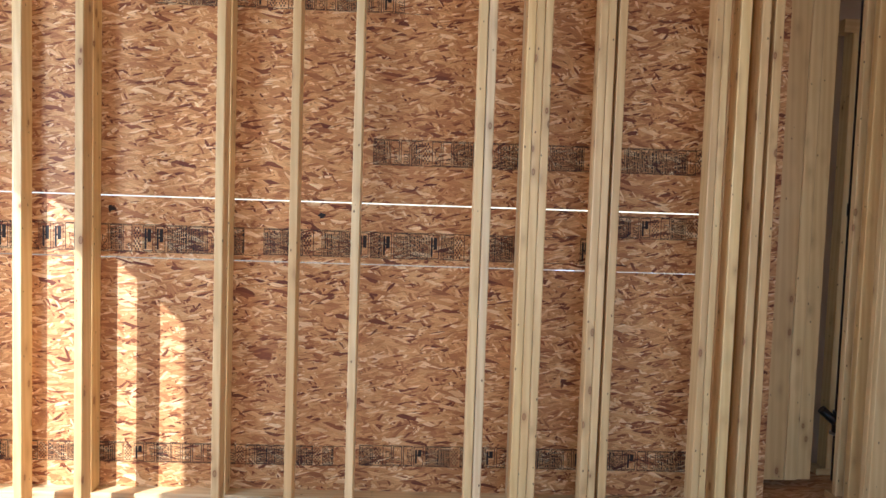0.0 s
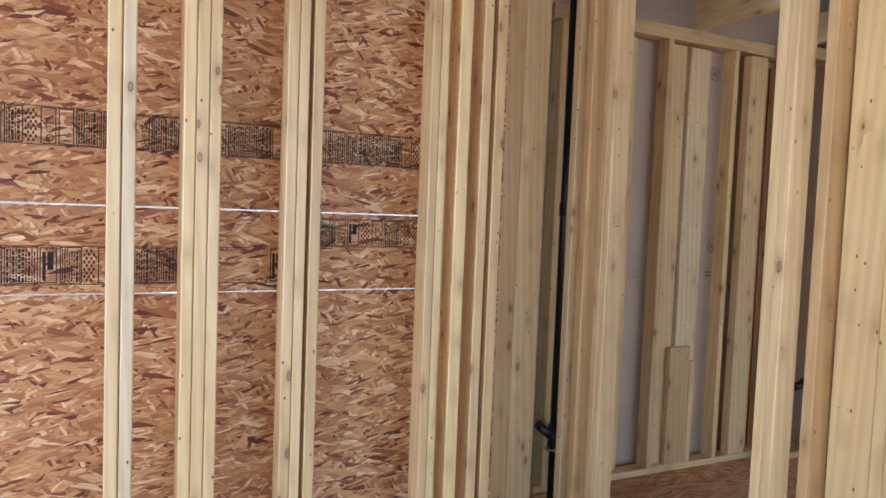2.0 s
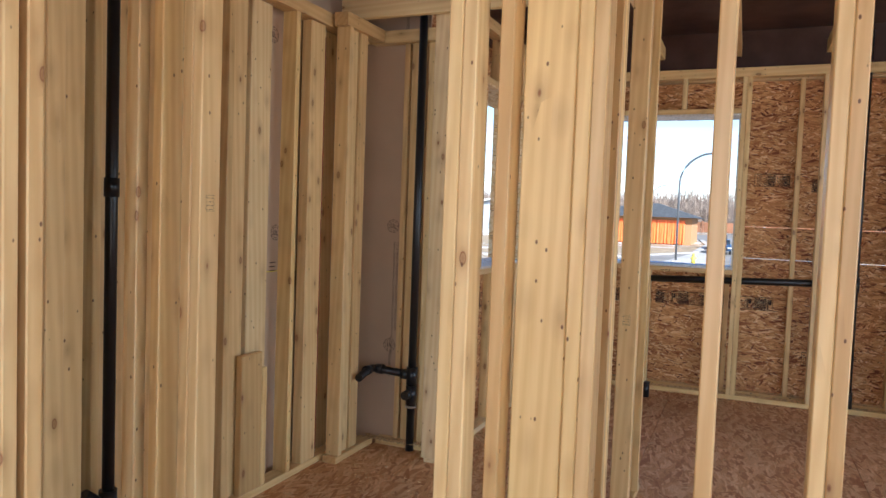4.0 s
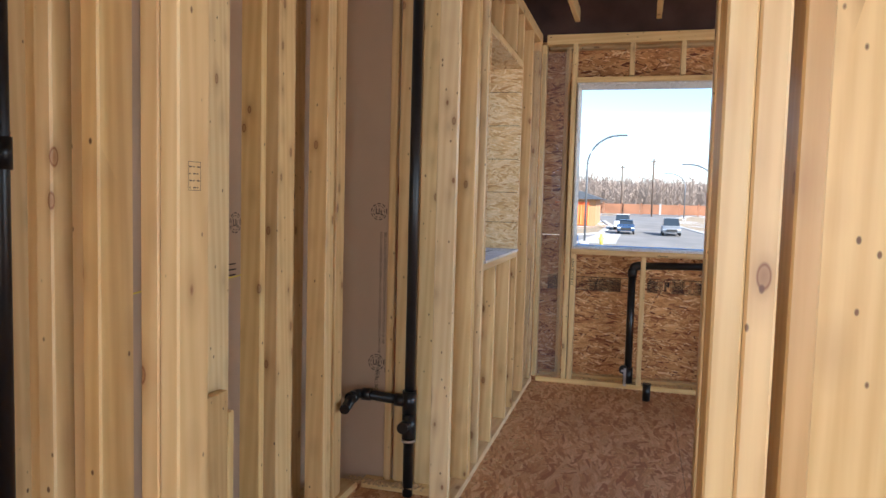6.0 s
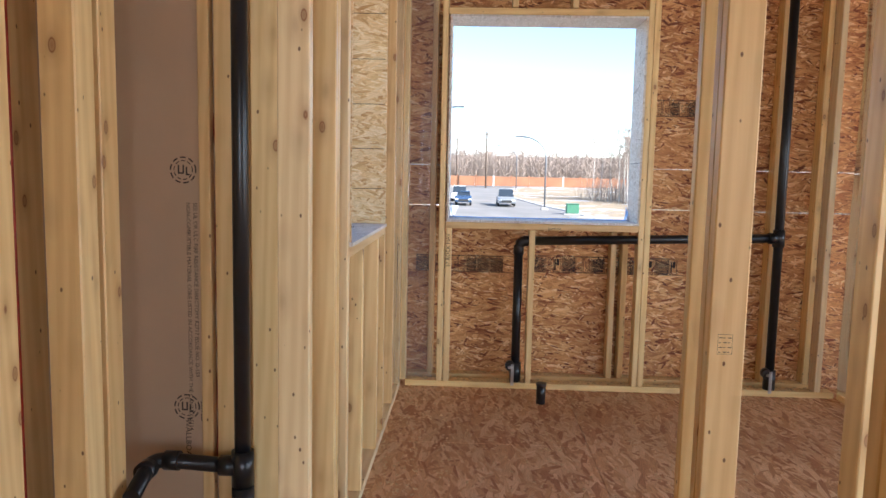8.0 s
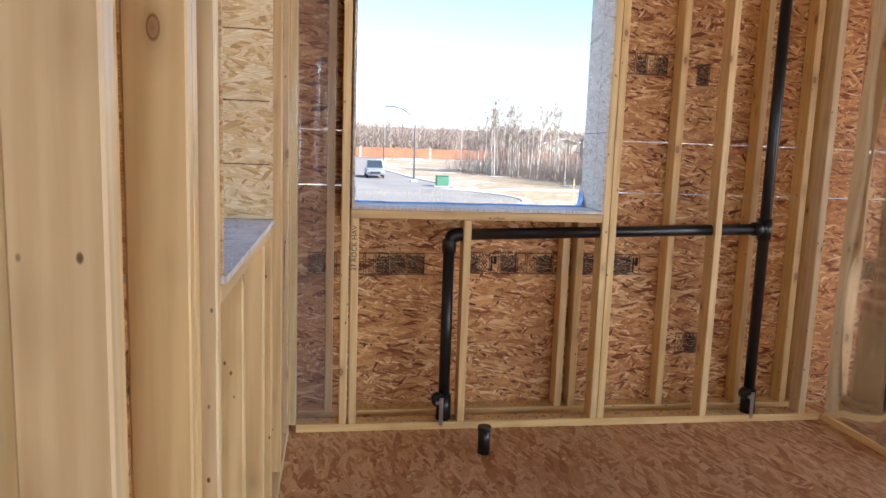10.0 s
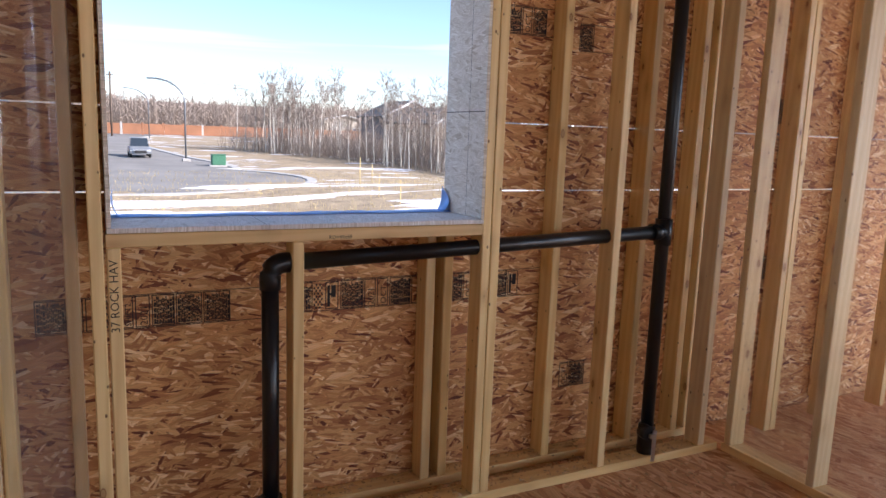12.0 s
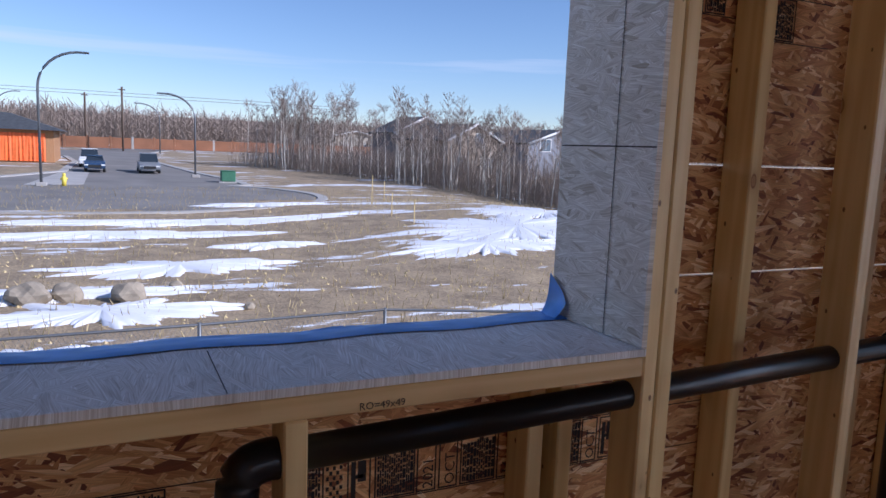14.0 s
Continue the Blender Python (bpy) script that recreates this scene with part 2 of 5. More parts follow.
def add_tube(bm, path, r, seg=20):
    """A tube along a list of points, with mitred corners."""
    pts = [Vector(p) for p in path]
    rings = []
    for i, p in enumerate(pts):
        d = (pts[min(i + 1, len(pts) - 1)] - pts[max(i - 1, 0)]).normalized()
        up = Vector((0, 0, 1)) if abs(d.z) < 0.9 else Vector((1, 0, 0))
        u = d.cross(up).normalized()
        w = d.cross(u)
        rings.append([bm.verts.new(p + u * math.cos(a) * r + w * math.sin(a) * r) for a in [2 * math.pi * k / seg for k in range(seg)]])
    for a, b in zip(rings, rings[1:]):
        for k in range(seg):
            f = bm.faces.new((a[k], a[(k + 1) % seg], b[(k + 1) % seg], b[k]))
            f.smooth = True
    bm.faces.new(rings[0][::-1]); bm.faces.new(rings[-1])
    return bm


def thing(name, at=(0, 0, 0), label="", category="", group="", kind=""):
    ob = new(name)
    ob.location = at
    bpy.context.view_layer.update()
    return tagged(ob, label, category, group, kind)


TOP, LOW = 2.67, 2.43      # underside of the top plates: outer rooms, bath
rnd = random.Random(4)


def stud(parent, x0, y0, x1, y1, z0=0.038, z1=TOP):
    """One upright, its mesh centred on its foot so that the grain runs up it."""
    w, d = x1 - x0, y1 - y0
    bm = add_box(bmesh.new(), (-w / 2, -d / 2, 0), (w / 2, d / 2, z1 - z0), 0.0035)
    ob = mesh("stud", bm, WOOD, parent)
    ob.location = ((x0 + x1) / 2, (y0 + y1) / 2, z0)
    return ob


def rail(name, parent, a, b):
    """A plate lying along x or y: drawn upright, then laid down, so that the grain runs along it."""
    ext = [b[i] - a[i] for i in range(3)]
    ax = 0 if ext[0] > ext[1] else 1
    L = ext[ax]
    other = ext[1 - ax]
    bm = add_box(bmesh.new(), (-other / 2, -ext[2] / 2, -L / 2), (other / 2, ext[2] / 2, L / 2), 0.0025)
    ob = mesh(name, bm, WOOD, parent)
    c = [(a[i] + b[i]) / 2 for i in range(3)]
    if ax == 0:
        m = Matrix(((0, 0, 1), (1, 0, 0), (0, 1, 0))).to_4x4()
    else:
        m = Matrix(((-1, 0, 0), (0, 0, 1), (0, 1, 0))).to_4x4()
    ob.matrix_local = Matrix.Translation(c) @ m
    return ob

WESTX, WIN0, WIN1, WINT = 0.4, 6.86, 8.1, 2.52
# ---- the house ----
def wall_frame(name, label):
    return thing(name, (0, 0, 0), label, "stud wall", kind="structure")


floor = boxed("floor", (.4, .92, -0.04), (10.265, 9.42, -.018), ROOFDECK)
tagged(floor, "rough oriented strand board subfloor with sawdust and wood chips", "floor", kind="structure")

# north wall of the first room: inner studs, outer studs, sheathing with two open joints
SL1, SL2 = 1.168, 1.466
wall_north = wall_frame("wall_north", "double row of bare spruce studs in front of printed strand board")
YI, YO, YS = 8.545, 8.729, 8.82
for x0, x1 in [(0.98, 1.018), (1.388, 1.426), (1.655, 1.693), (2.27, 2.308), (2.60, 2.638), (2.878, 2.916), (3.424, 3.462), (3.466, 3.504),
               (3.640, 3.676), (3.678, 3.716), (3.718, 3.754), (3.964, 4.000), (4.002, 4.036), (4.050, 4.088), (4.488, 4.522), (4.524, 4.556), (4.602, 4.650), (4.70, 4.738), (4.758, 4.80)]:
    stud(wall_north, x0, YI, x1, YI + .089)
for x0 in (1.28, 1.615, 2.25, 3.655, 4.02, 4.64, 4.76):
    stud(wall_north, x0, YO, x0 + .038, YO + .089)
rail("bottom_plate", wall_north, (.4, YI, 0), (4.98, YI + .089, .038))
rail("bottom_plate", wall_north, (.4, YO, 0), (4.98, YO + .089, .038))
rail("top_plate", wall_north, (.4, YI, TOP), (4.98, YI + .089, TOP + .038))
rail("top_plate", wall_north, (.4, YI, TOP + .04), (4.98, YI + .089, TOP + .078))
rail("top_plate", wall_north, (.4, YO, TOP), (4.98, YO + .089, TOP + .038))
SLOT = 0.003
for z0, z1 in ((-0.25, SL1 - SLOT), (SL1 + SLOT, SL2 - SLOT), (SL2 + SLOT, 3.1)):
    boxed("sheathing", (.29, YS, z0), (4.97, YS + .011, z1), OSB_Y, wall_north)
boxed("sheathing_return", (4.96, 9.125, -.25), (4.971, 9.36, 3.1), OSB_X, wall_north)
boxed("sheathing_return", (4.94, 8.833, -.25), (4.951, 9.36, 3.1), OSB_X, wall_north)

# post at the jog and the partition with the doorway
partition = wall_frame("partition_bath", "stud partition with an open doorway framed by doubled posts")
PX, PN = 5.40, 5.373
for a in [(4.965, 9.07, 5.05, 9.108), (5.052, 9.07, 5.21, 9.108), (5.212, 9.07, 5.28, 9.108), (5.282, 9.085, 5.365, 9.123),
          (PN, 8.60, PN + .089, 8.638), (PN, 8.639, PN + .089, 8.677), (PN, 8.76, PN + .089, 8.798), (PN + .02, 8.80, PN + .109, 8.838), (PN, 8.860, PN + .089, 8.898), (PN + .03, 8.91, PN + .119, 8.948), (5.24, 9.262, 5.32, 9.30), (5.335, 9.262, 5.47, 9.30),
          (5.31, 7.719, 5.399, 7.757), (5.31, 7.680, 5.399, 7.718), (5.395, 7.612, 5.484, 7.650), (5.465, 7.463, 5.503, 7.602), (5.455, 7.422, 5.544, 7.460), (5.455, 7.383, 5.544, 7.421),
          (5.345, 7.085, 5.434, 7.123), (5.60, 6.832, 5.689, 6.870), (5.60, 6.793, 5.689, 6.831), (PX, 6.3, PX + .089, 6.338)]:
    stud(partition, *a)
rail("top_plate", partition, (PX, 5.0, TOP), (PX + .089, 9.24, TOP + .038))
rail("bottom_plate", partition, (PX - .03, 8.595, 0), (PX + .059, 8.955, .038))
rail("bottom_plate", partition, (PX - .02, 7.37, 0), (PX + .069, 7.762, .038))

BN = 9.26
bath_north = wall_frame("wall_bath_north", "stud wall with gypsum sheathing printed in black behind it")
for x0, x1, y0, z1 in ((5.62, 5.80, BN + .05, 2.49), (6.33, 6.47, BN + .05, 2.49), (6.50, 6.66, BN + .05, 2.49), (5.93, 6.10, BN + .05, 2.49), (6.42, 6.58, BN + .002, .735), (6.584, 6.622, BN + .002, .65), (6.94, 7.08, BN + .002, 2.49)):
    stud(bath_north, x0, y0, x1, y0 + (.060 if x0 == 6.94 else .037), z1=z1)
stud(bath_north, 7.084, BN + .066, 7.30, BN + .088, z1=2.49)
mesh("sealant_bead", add_tube(bmesh.new(), [(7.17, BN + .062, .05), (7.17, BN + .062, 2.45)], .005, 6), RED, bath_north, "dark red sealant bead")
for x in (5.55, 5.86, 6.28, 6.80):
    stud(bath_north, x, BN, x + .038, BN + .089, z1=2.50)
for a in ((7.15, 9.145, 7.188, 9.234), (7.192, 9.172, 7.288, 9.21), (7.300, 9.165, 7.389, 9.203)):
    stud(bath_north, *a, z1=2.50)
rail("bottom_plate", bath_north, (7.12, 9.145, 0), (7.56, 9.234, .038))
rail("top_plate", bath_north, (7.12, 9.145, 2.50), (7.56, 9.234, 2.575))
rail("bottom_plate", bath_north, (5.50, BN, 0), (7.56, BN + .089, .038))
rail("top_plate", bath_north, (5.50, BN, 2.50), (7.59, BN + .089, 2.575))
boxed("gypsum_panel", (4.98, BN + .14, 0), (7.640, BN + .156, 3.0), GYPSUM, bath_north)

GYX = 7.645
bath_east = wall_frame("wall_bath_east", "short stud wall with pinkish gypsum sheathing behind a drain stack")
boxed("gypsum_panel", (GYX, 8.875, 0.0), (GYX + .016, 9.416, 3.0), GYPSUM, bath_east)
for a in ((7.607, 8.992, 7.643, 9.028), (7.607, 8.915, 7.643, 8.978), (7.62, 8.786, 7.658, 8.872), (7.62, 8.70, 7.658, 8.785)):
    stud(bath_east, *a, z1=2.50)
rail("bottom_plate", bath_east, (7.57, 8.70, 0), (7.643, 9.13, .038))
rail("top_plate", bath_east, (7.57, 8.70, 2.50), (7.643, 9.25, 2.575))

south_bath = wall_frame("wall_bath_south", "open row of bare studs, one of them tripled")
for a in ((6.10, 7.50, 6.138, 7.589), (6.40, 7.508, 6.438, 7.597), (6.439, 7.508, 6.477, 7.597), (6.478, 7.508, 6.516, 7.597),
          (7.21, 7.512, 7.248, 7.602), (7.249, 7.512, 7.287, 7.602), (7.44, 7.496, 7.478, 7.585), (7.27, 7.144, 7.36, 7.182)):
    stud(south_bath, *a)
rail("bottom_plate", south_bath, (7.15, 7.505, 0), (7.60, 7.594, .038))
rail("top_plate", south_bath, (5.51, 7.49, TOP), (7.60, 7.579, TOP + .038))

# north wall of the bay with its window
BY = 8.632
bay_north = wall_frame("wall_bay_north", "double stud wall with a deep boxed window opening")
for x0 in (7.37, 7.74, 7.775, 7.975, 9.06, 9.5, 9.90):
    stud(bay_north, x0, BY, x0 + (.038 if x0 != 7.74 else .034), BY + .089)
for x0 in (8.33, 8.80):
    stud(bay_north, x0, BY, x0 + .038, BY + .089, z1=1.07)
    stud(bay_north, x0, BY, x0 + .038, BY + .089, z0=2.38)
NW0, NW1 = 8.015, 9.058
rail("sill_plate", bay_north, (NW0, BY, 1.07), (NW1, BY + .089, 1.108))
rail("header_plate", bay_north, (NW0, BY, 2.33), (NW1, BY + .089, 2.368))
rail("bottom_plate", bay_north, (7.41, BY, 0), (9.995, BY + .089, .038))
rail("top_plate", bay_north, (7.41, BY, TOP), (10.0, BY + .089, TOP + .076))
boxed("sill_board", (NW0, BY - .01, 1.11), (NW1 + .002, BY + .31, 1.124), JAMB_Z, bay_north)
boxed("jamb_board", (NW1 - .012, BY - .004, 1.126), (NW1, BY + .31, 2.328), PALE_X, bay_north)
boxed("jamb_board", (NW0, BY - .004, 1.126), (NW0 + .012, BY + .31, 2.328), PALE_X, bay_north)
boxed("head_board", (NW0 + .014, BY - .004, 2.314), (NW1 - .014, BY + .31, 2.327), PALE_Z, bay_north)
for a, b in (((7.663, 8.92, -.3), (NW0, 8.931, 2.75)), ((NW1, 8.92, -.3), (10.269, 8.931, 2.75)), ((NW0, 8.92, -.3), (NW1, 8.931, 1.10)), ((NW0, 8.92, 2.33), (NW1, 8.931, 2.75))):
    boxed("sheathing", a, b, OSB_Y, bay_north)

# the window wall
wall_east = wall_frame("wall_east", "double stud wall with a square boxed window opening and printed strand board")
WY0, WY1, WZ0, WZ1 = 7.13, 8.35, 1.10, 2.36
XI = 10.0
for y0 in (8.315, 8.36, 7.055, 7.095, 6.495, 5.925, 5.50, 5.46, 5.08, 4.62, 8.60):
    if y0 == 8.315:
        stud(wall_east, XI, y0, XI + .089, y0 + .038, z1=1.04)
    elif y0 == 7.095:
        stud(wall_east, XI, y0, XI + .089, y0 + .034, z1=TOP)
    else:
        stud(wall_east, XI, y0, XI + .089, y0 + .038)
stud(wall_east, XI, 7.78, XI + .089, 7.818, z1=1.04)
for y0 in (7.93, 7.56):
    stud(wall_east, XI, y0, XI + .089, y0 + .038, z0=2.42)
for y0 in (8.43, 7.15, 7.225, 6.655, 6.20, 5.92, 5.84, 5.28, 4.84):
    stud(wall_east, 10.18, y0, 10.268, y0 + .038, z1=1.04 if 7.13 < y0 < 8.3 else TOP)
rail("bottom_plate", wall_east, (XI, 5.84, 0), (XI + .089, 8.60, .038))
rail("bottom_plate", wall_east, (10.18, 5.84, 0), (10.268, 8.60, .038))
rail("sill_plate", wall_east, (XI, 7.13, 1.04), (XI + .089, 8.355, 1.08))
rail("header_plate", wall_east, (XI, 7.13, 2.375), (XI + .089, 8.36, 2.415))
rail("top_plate", wall_east, (XI, 4.0, TOP), (XI + .089, 8.60, TOP + .076))
rail("top_plate", wall_east, (10.18, 4.0, TOP), (10.268, 8.60, TOP + .076))
boxed("sill_board", (9.995, WY0, 1.082), (10.30, WY1, 1.096), JAMB_Z, wall_east)
boxed("jamb_board", (9.995, WY0, 1.098), (10.30, WY0 + .012, WZ1), JAMB_Y, wall_east)
boxed("jamb_board", (9.995, WY1 - .012, 1.098), (10.30, WY1, WZ1), JAMB_Y, wall_east)
boxed("head_board", (9.995, WY0, WZ1), (10.30, WY1, WZ1 + .012), JAMB_Z, wall_east)
for z0, z1 in ((-0.3, SL1 + .008 - SLOT), (SL1 + .008 + SLOT, SL2 - .02 - SLOT), (SL2 - .02 + SLOT, 2.75)):
    boxed("sheathing", (10.27, WY1, z0), (10.281, 8.884, z1), OSB_X, wall_east)
    boxed("sheathing", (10.27, 3.5, z0), (10.281, WY0, z1), OSB_X, wall_east)
boxed("sheathing", (10.27, WY0, -.3), (10.281, WY1, 1.08), OSB_X, wall_east)
boxed("sheathing", (10.27, WY0, 2.374), (10.281, WY1, 2.75), OSB_X, wall_east)
# Dark colour on these boards stands in for the shade above the top plates.
boxed("eave_shade_board", (10.27, 3.5, 2.752), (10.30, 8.95, 3.105), ROOFDECK, wall_east)
boxed("eave_shade_board", (7.663, 8.92, 2.752), (10.268, 8.95, 3.105), ROOFDECK, bay_north)

# cross wall in the bay
cross = wall_frame("wall_cross", "open stud wall with clear plastic sheeting")
for x0 in (9.94, 9.52, 9.12, 8.72, 8.3):
    stud(cross, x0, 5.74, x0 + .038, 5.829)
rail("bottom_plate", cross, (7.9, 5.74, 0), (9.99, 5.829, .038))
rail("top_plate", cross, (5.7, 5.74, TOP), (9.99, 5.829, TOP + .076))

# closing the place behind and above
def pierced(name, label, axis, at, lo, hi, openings, material):
    """A plain wall with openings (from, to, sill, head) through it."""
    w = wall_frame(name, label)
    def piece(a, b, z0, z1):
        if b - a > .01 and z1 - z0 > .01:
            if axis == 'y':
                boxed("panel", (a, at, z0), (b, at + .11, z1), material, w)
            else:
                boxed("panel", (at - .11, a, z0), (at, b, z1), material, w)
    here = lo
    for a, b, z0, z1 in openings:
        piece(here, a, -.3, 3.1)
        piece(a, b, -.3, z0)
        piece(a, b, z1, 3.1)
        here = b
    piece(here, hi, -.3, 3.1)
    return w


# Unseen walls: only the last west opening follows the sun patches; others add light.
pierced("wall_south", "unseen strand board wall with wide openings added to admit light", 'y', .8, .29, 10.27, [(.5, 2.9, .1, 2.75), (3.3, 5.9, .1, 2.75), (6.3, 9.7, .3, 2.75)], OSB_Y)
pierced("wall_west", "unseen strand board wall with a sun window and added light openings", 'x', WESTX, .91, 8.82, [(1.4, 3.4, .1, 2.7), (3.8, 5.6, .1, 2.6), (WIN0, WIN1, .7, WINT)], OSB_X)
pierced("wall_east_far", "unseen plain strand board wall with an opening added for light", 'x', 10.38, .91, 3.5, [(1.1, 3.4, .3, 2.7)], OSB_X)
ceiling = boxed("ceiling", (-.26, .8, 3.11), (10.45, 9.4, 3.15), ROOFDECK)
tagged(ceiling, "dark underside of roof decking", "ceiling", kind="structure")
joists = wall_frame("ceiling_joists", "bare joists and pale truss chords under dark decking")
for y in (5.2, 5.85, 6.5, 7.15, 7.75, 8.35):
    rail("joist", joists, (5.6, y, 2.83), (9.98, y + .038, 2.93))
for x in (5.7, 6.5, 7.3):
    rail("joist", joists, (x, 7.6, 2.58), (x + .038, 9.3, 2.76))
for y in (1.6, 2.6, 3.6, 4.6, 5.6, 6.6, 7.6):
    rail("joist", joists, (.42, y, 2.85), (5.38, y + .038, 2.95))

# floor sheets, each with its open seam
for r_, (y0, y1) in enumerate(((.93, 2.68), (2.684, 3.898), (3.902, 5.118), (5.122, 6.338), (6.342, 7.558), (7.562, 8.778), (8.782, 9.415))):
    cuts = [.41, 1.70 + .0, 4.14, 6.58, 9.02, 10.26] if r_ % 2 else [.41, 2.90, 5.34, 7.78, 10.26]
    for x0, x1 in zip(cuts, cuts[1:]):
        boxed("floor_board", (x0 + .0015, y0, -.016), (x1 - .0015, y1, 0), OSB_Z, floor)


# ---- pipes ----
def add_ring(bm, c, r, h, axis='z'):
    d = {'x': Vector((1, 0, 0)), 'y': Vector((0, 1, 0)), 'z': Vector((0, 0, 1))}[axis]
    c = Vector(c)
    add_tube(bm, [c - d * h / 2, c + d * h / 2], r)


def bend(a, corner, b, r=0.05, n=6):
    """Points of a path from a round a corner to b."""
    a, c, b = Vector(a), Vector(corner), Vector(b)
    p, q = c + (a - c).normalized() * r, c + (b - c).normalized() * r
    return [a] + [(p * (1 - t) * (1 - t) + c * 2 * t * (1 - t) + q * t * t) for t in [k / n for k in range(n + 1)]] + [b]


# drain stack in the bath with its trap arm
SX, SY = 7.55, 8.88
stack = thing("drain_stack", (SX, SY, 0), "black plastic drain stack with an open side arm before gypsum board", "pipe")
def at(bm):
    bmesh.ops.translate(bm, verts=bm.verts, vec=Vector((-SX, -SY, 0)))
    return bm
part("pipe", at(add_tube(bmesh.new(), [(SX, SY, 0.0), (SX, SY, 2.9)], .0245)), PIPE, stack)
bm = bmesh.new(); add_ring(bm, (SX, SY, .465), .034, .11); add_ring(bm, (SX, SY + .045, .47), .031, .05, 'y')
part("tee", at(bm), PIPE, stack, "black moulded tee fitting")
bm = bmesh.new(); add_tube(bm, bend((SX, SY + .05, .47), (SX - .015, SY + .275, .49), (SX - .24, SY + .235, .47), .06), .0235)
part("arm", at(bm), PIPE, stack)
for c_, ax_, h_ in (((SX - .012, SY + .215, .485), 'y', .045), ((SX - .09, SY + .262, .484), 'x', .04)):
    bm = bmesh.new(); add_ring(bm, c_, .030, h_, ax_)
    part("collar", at(bm), PIPE, stack)
bm = bmesh.new(); add_ring(bm, (SX, SY, .345), .034, .12); add_ring(bm, (SX - .045, SY + .01, .355), .027, .06, 'x')
part("cleanout", at(bm), PIPE, stack, "black cleanout fitting with a round cap")
bm = bmesh.new(); add_ring(bm, (SX, SY, .275), .034, .012)
part("clamp", at(bm), STEEL, stack, "bright steel band clamp")

# soil stack beside the doorway
TX, TY = 5.56, 9.18
soil = thing("soil_stack", (TX, TY, 0), "thick black plastic soil stack standing behind the doorway posts", "pipe")
def at2(bm):
    bmesh.ops.translate(bm, verts=bm.verts, vec=Vector((-TX, -TY, 0)))
    return bm
part("pipe", at2(add_tube(bmesh.new(), [(TX, TY, 0), (TX, TY, 2.95)], .022)), PIPE, soil)
bm = bmesh.new(); add_ring(bm, (TX, TY, .33), .032, .13); add_tube(bm, [(TX, TY, .32), (TX - .09, TY + .02, .40)], .024)
part("wye", at2(bm), PIPE, soil, "black branch fitting")
bm = bmesh.new(); add_ring(bm, (TX, TY, 1.52), .027, .07)
part("coupling", at2(bm), PIPE, soil)
bm = bmesh.new(); add_ring(bm, (TX, TY, .27), .044, .012)
part("clamp", at2(bm), STEEL, soil, "bright steel band clamp")

# vent line through the window wall
VX = 10.045
vent = thing("vent_line", (VX, 7.88, 0), "black plastic vent pipe running level through studs below a window", "pipe")
def at3(bm):
    bmesh.ops.translate(bm, verts=bm.verts, vec=Vector((-VX, -7.88, 0)))
    return bm
part("riser", at3(add_tube(bmesh.new(), [(VX, 7.88, .05), (VX, 7.88, .90)], .028)), PIPE, vent)
part("elbow", at3(add_tube(bmesh.new(), bend((VX, 7.88, .88), (VX, 7.88, .965), (VX, 7.79, .967), .05), .034)), PIPE, vent)
part("level_pipe", at3(add_tube(bmesh.new(), [(VX, 7.82, .966), (VX, 6.26, 1.02)], .028)), PIPE, vent)
bm = bmesh.new(); add_ring(bm, (VX, 6.235, 1.02), .036, .11); add_ring(bm, (VX, 6.275, 1.02), .035, .05, 'y')
part("tee", at3(bm), PIPE, vent)
part("upright", at3(add_tube(bmesh.new(), [(VX, 6.235, .04), (VX, 6.235, 3.0)], .028)), PIPE, vent)
for y in (7.88, 6.235):
    bm = bmesh.new(); add_ring(bm, (VX, y, .10), .037, .13); add_ring(bm, (VX - .035, y + .035, .15), .032, .045, 'x')
    cl = part("cleanout", at3(bm), PIPE, vent, "black cleanout with a round plug")
    bm = bmesh.new()
    add_box(bm, (VX - .075, y + .012, .03), (VX - .072, y + .032, .17))
    add_box(bm, (VX - .082, y + .018, .14), (VX - .068, y + .05, .155))
    part("strap", at3(bm), STEEL, cl, "perforated steel strap")

stub = thing("floor_stub", (9.715, 7.74, 0), "short black pipe stub standing up out of the floor", "pipe")
part("pipe", add_tube(bmesh.new(), [(0, 0, 0), (0, 0, .125)], .028), PIPE, stub)
bm = bmesh.new(); add_ring(bm, (0, 0, .118), .031, .018)
part("rim", bm, PIPE, stub)

# red sealant bead beside the drain stack
bm = bmesh.new()
pts = [(7.640 + rnd.uniform(-.002, .002), 8.985 + rnd.uniform(-.003, .003), z * .06 + .05) for z in range(26)]
add_tube(bm, pts, .006, 6)
tagged(mesh("sealant_bead", bm, RED), "thin bead of red sealant down a stud beside the drain stack", "sealant")
bm = bmesh.new()
add_tube(bm, [(5.56 + .05 * k, 9.352 - .006, 1.13 + .004 * math.sin(k)) for k in range(36)], .0025, 6)
tagged(mesh("yellow_string", bm, plain("yellow_cord", (0.75, 0.6, 0.06), 0.6)), "thin yellow cord stretched behind the bath studs", "cord")

# blue membrane over the outer sill
bm = bmesh.new()
nu, nv = 70, 7
grid = []
for i in range(nu + 1):
    y = 7.135 + (8.345 - 7.135) * i / nu
    row = []
    for j in range(nv + 1):
        s = j / nv
        x = 10.236 + .008 * math.sin(i * .31) + s * .068
        z = 1.0985 + .003 * noise.noise(Vector((i * .22, j * .9, 3))) * (1 if j else 0) + .002 * (j > 0) + .0015 * math.sin(s * 3.1)
        row.append(bm.verts.new((x, y, max(z, 1.0975))))
    grid.append(row)
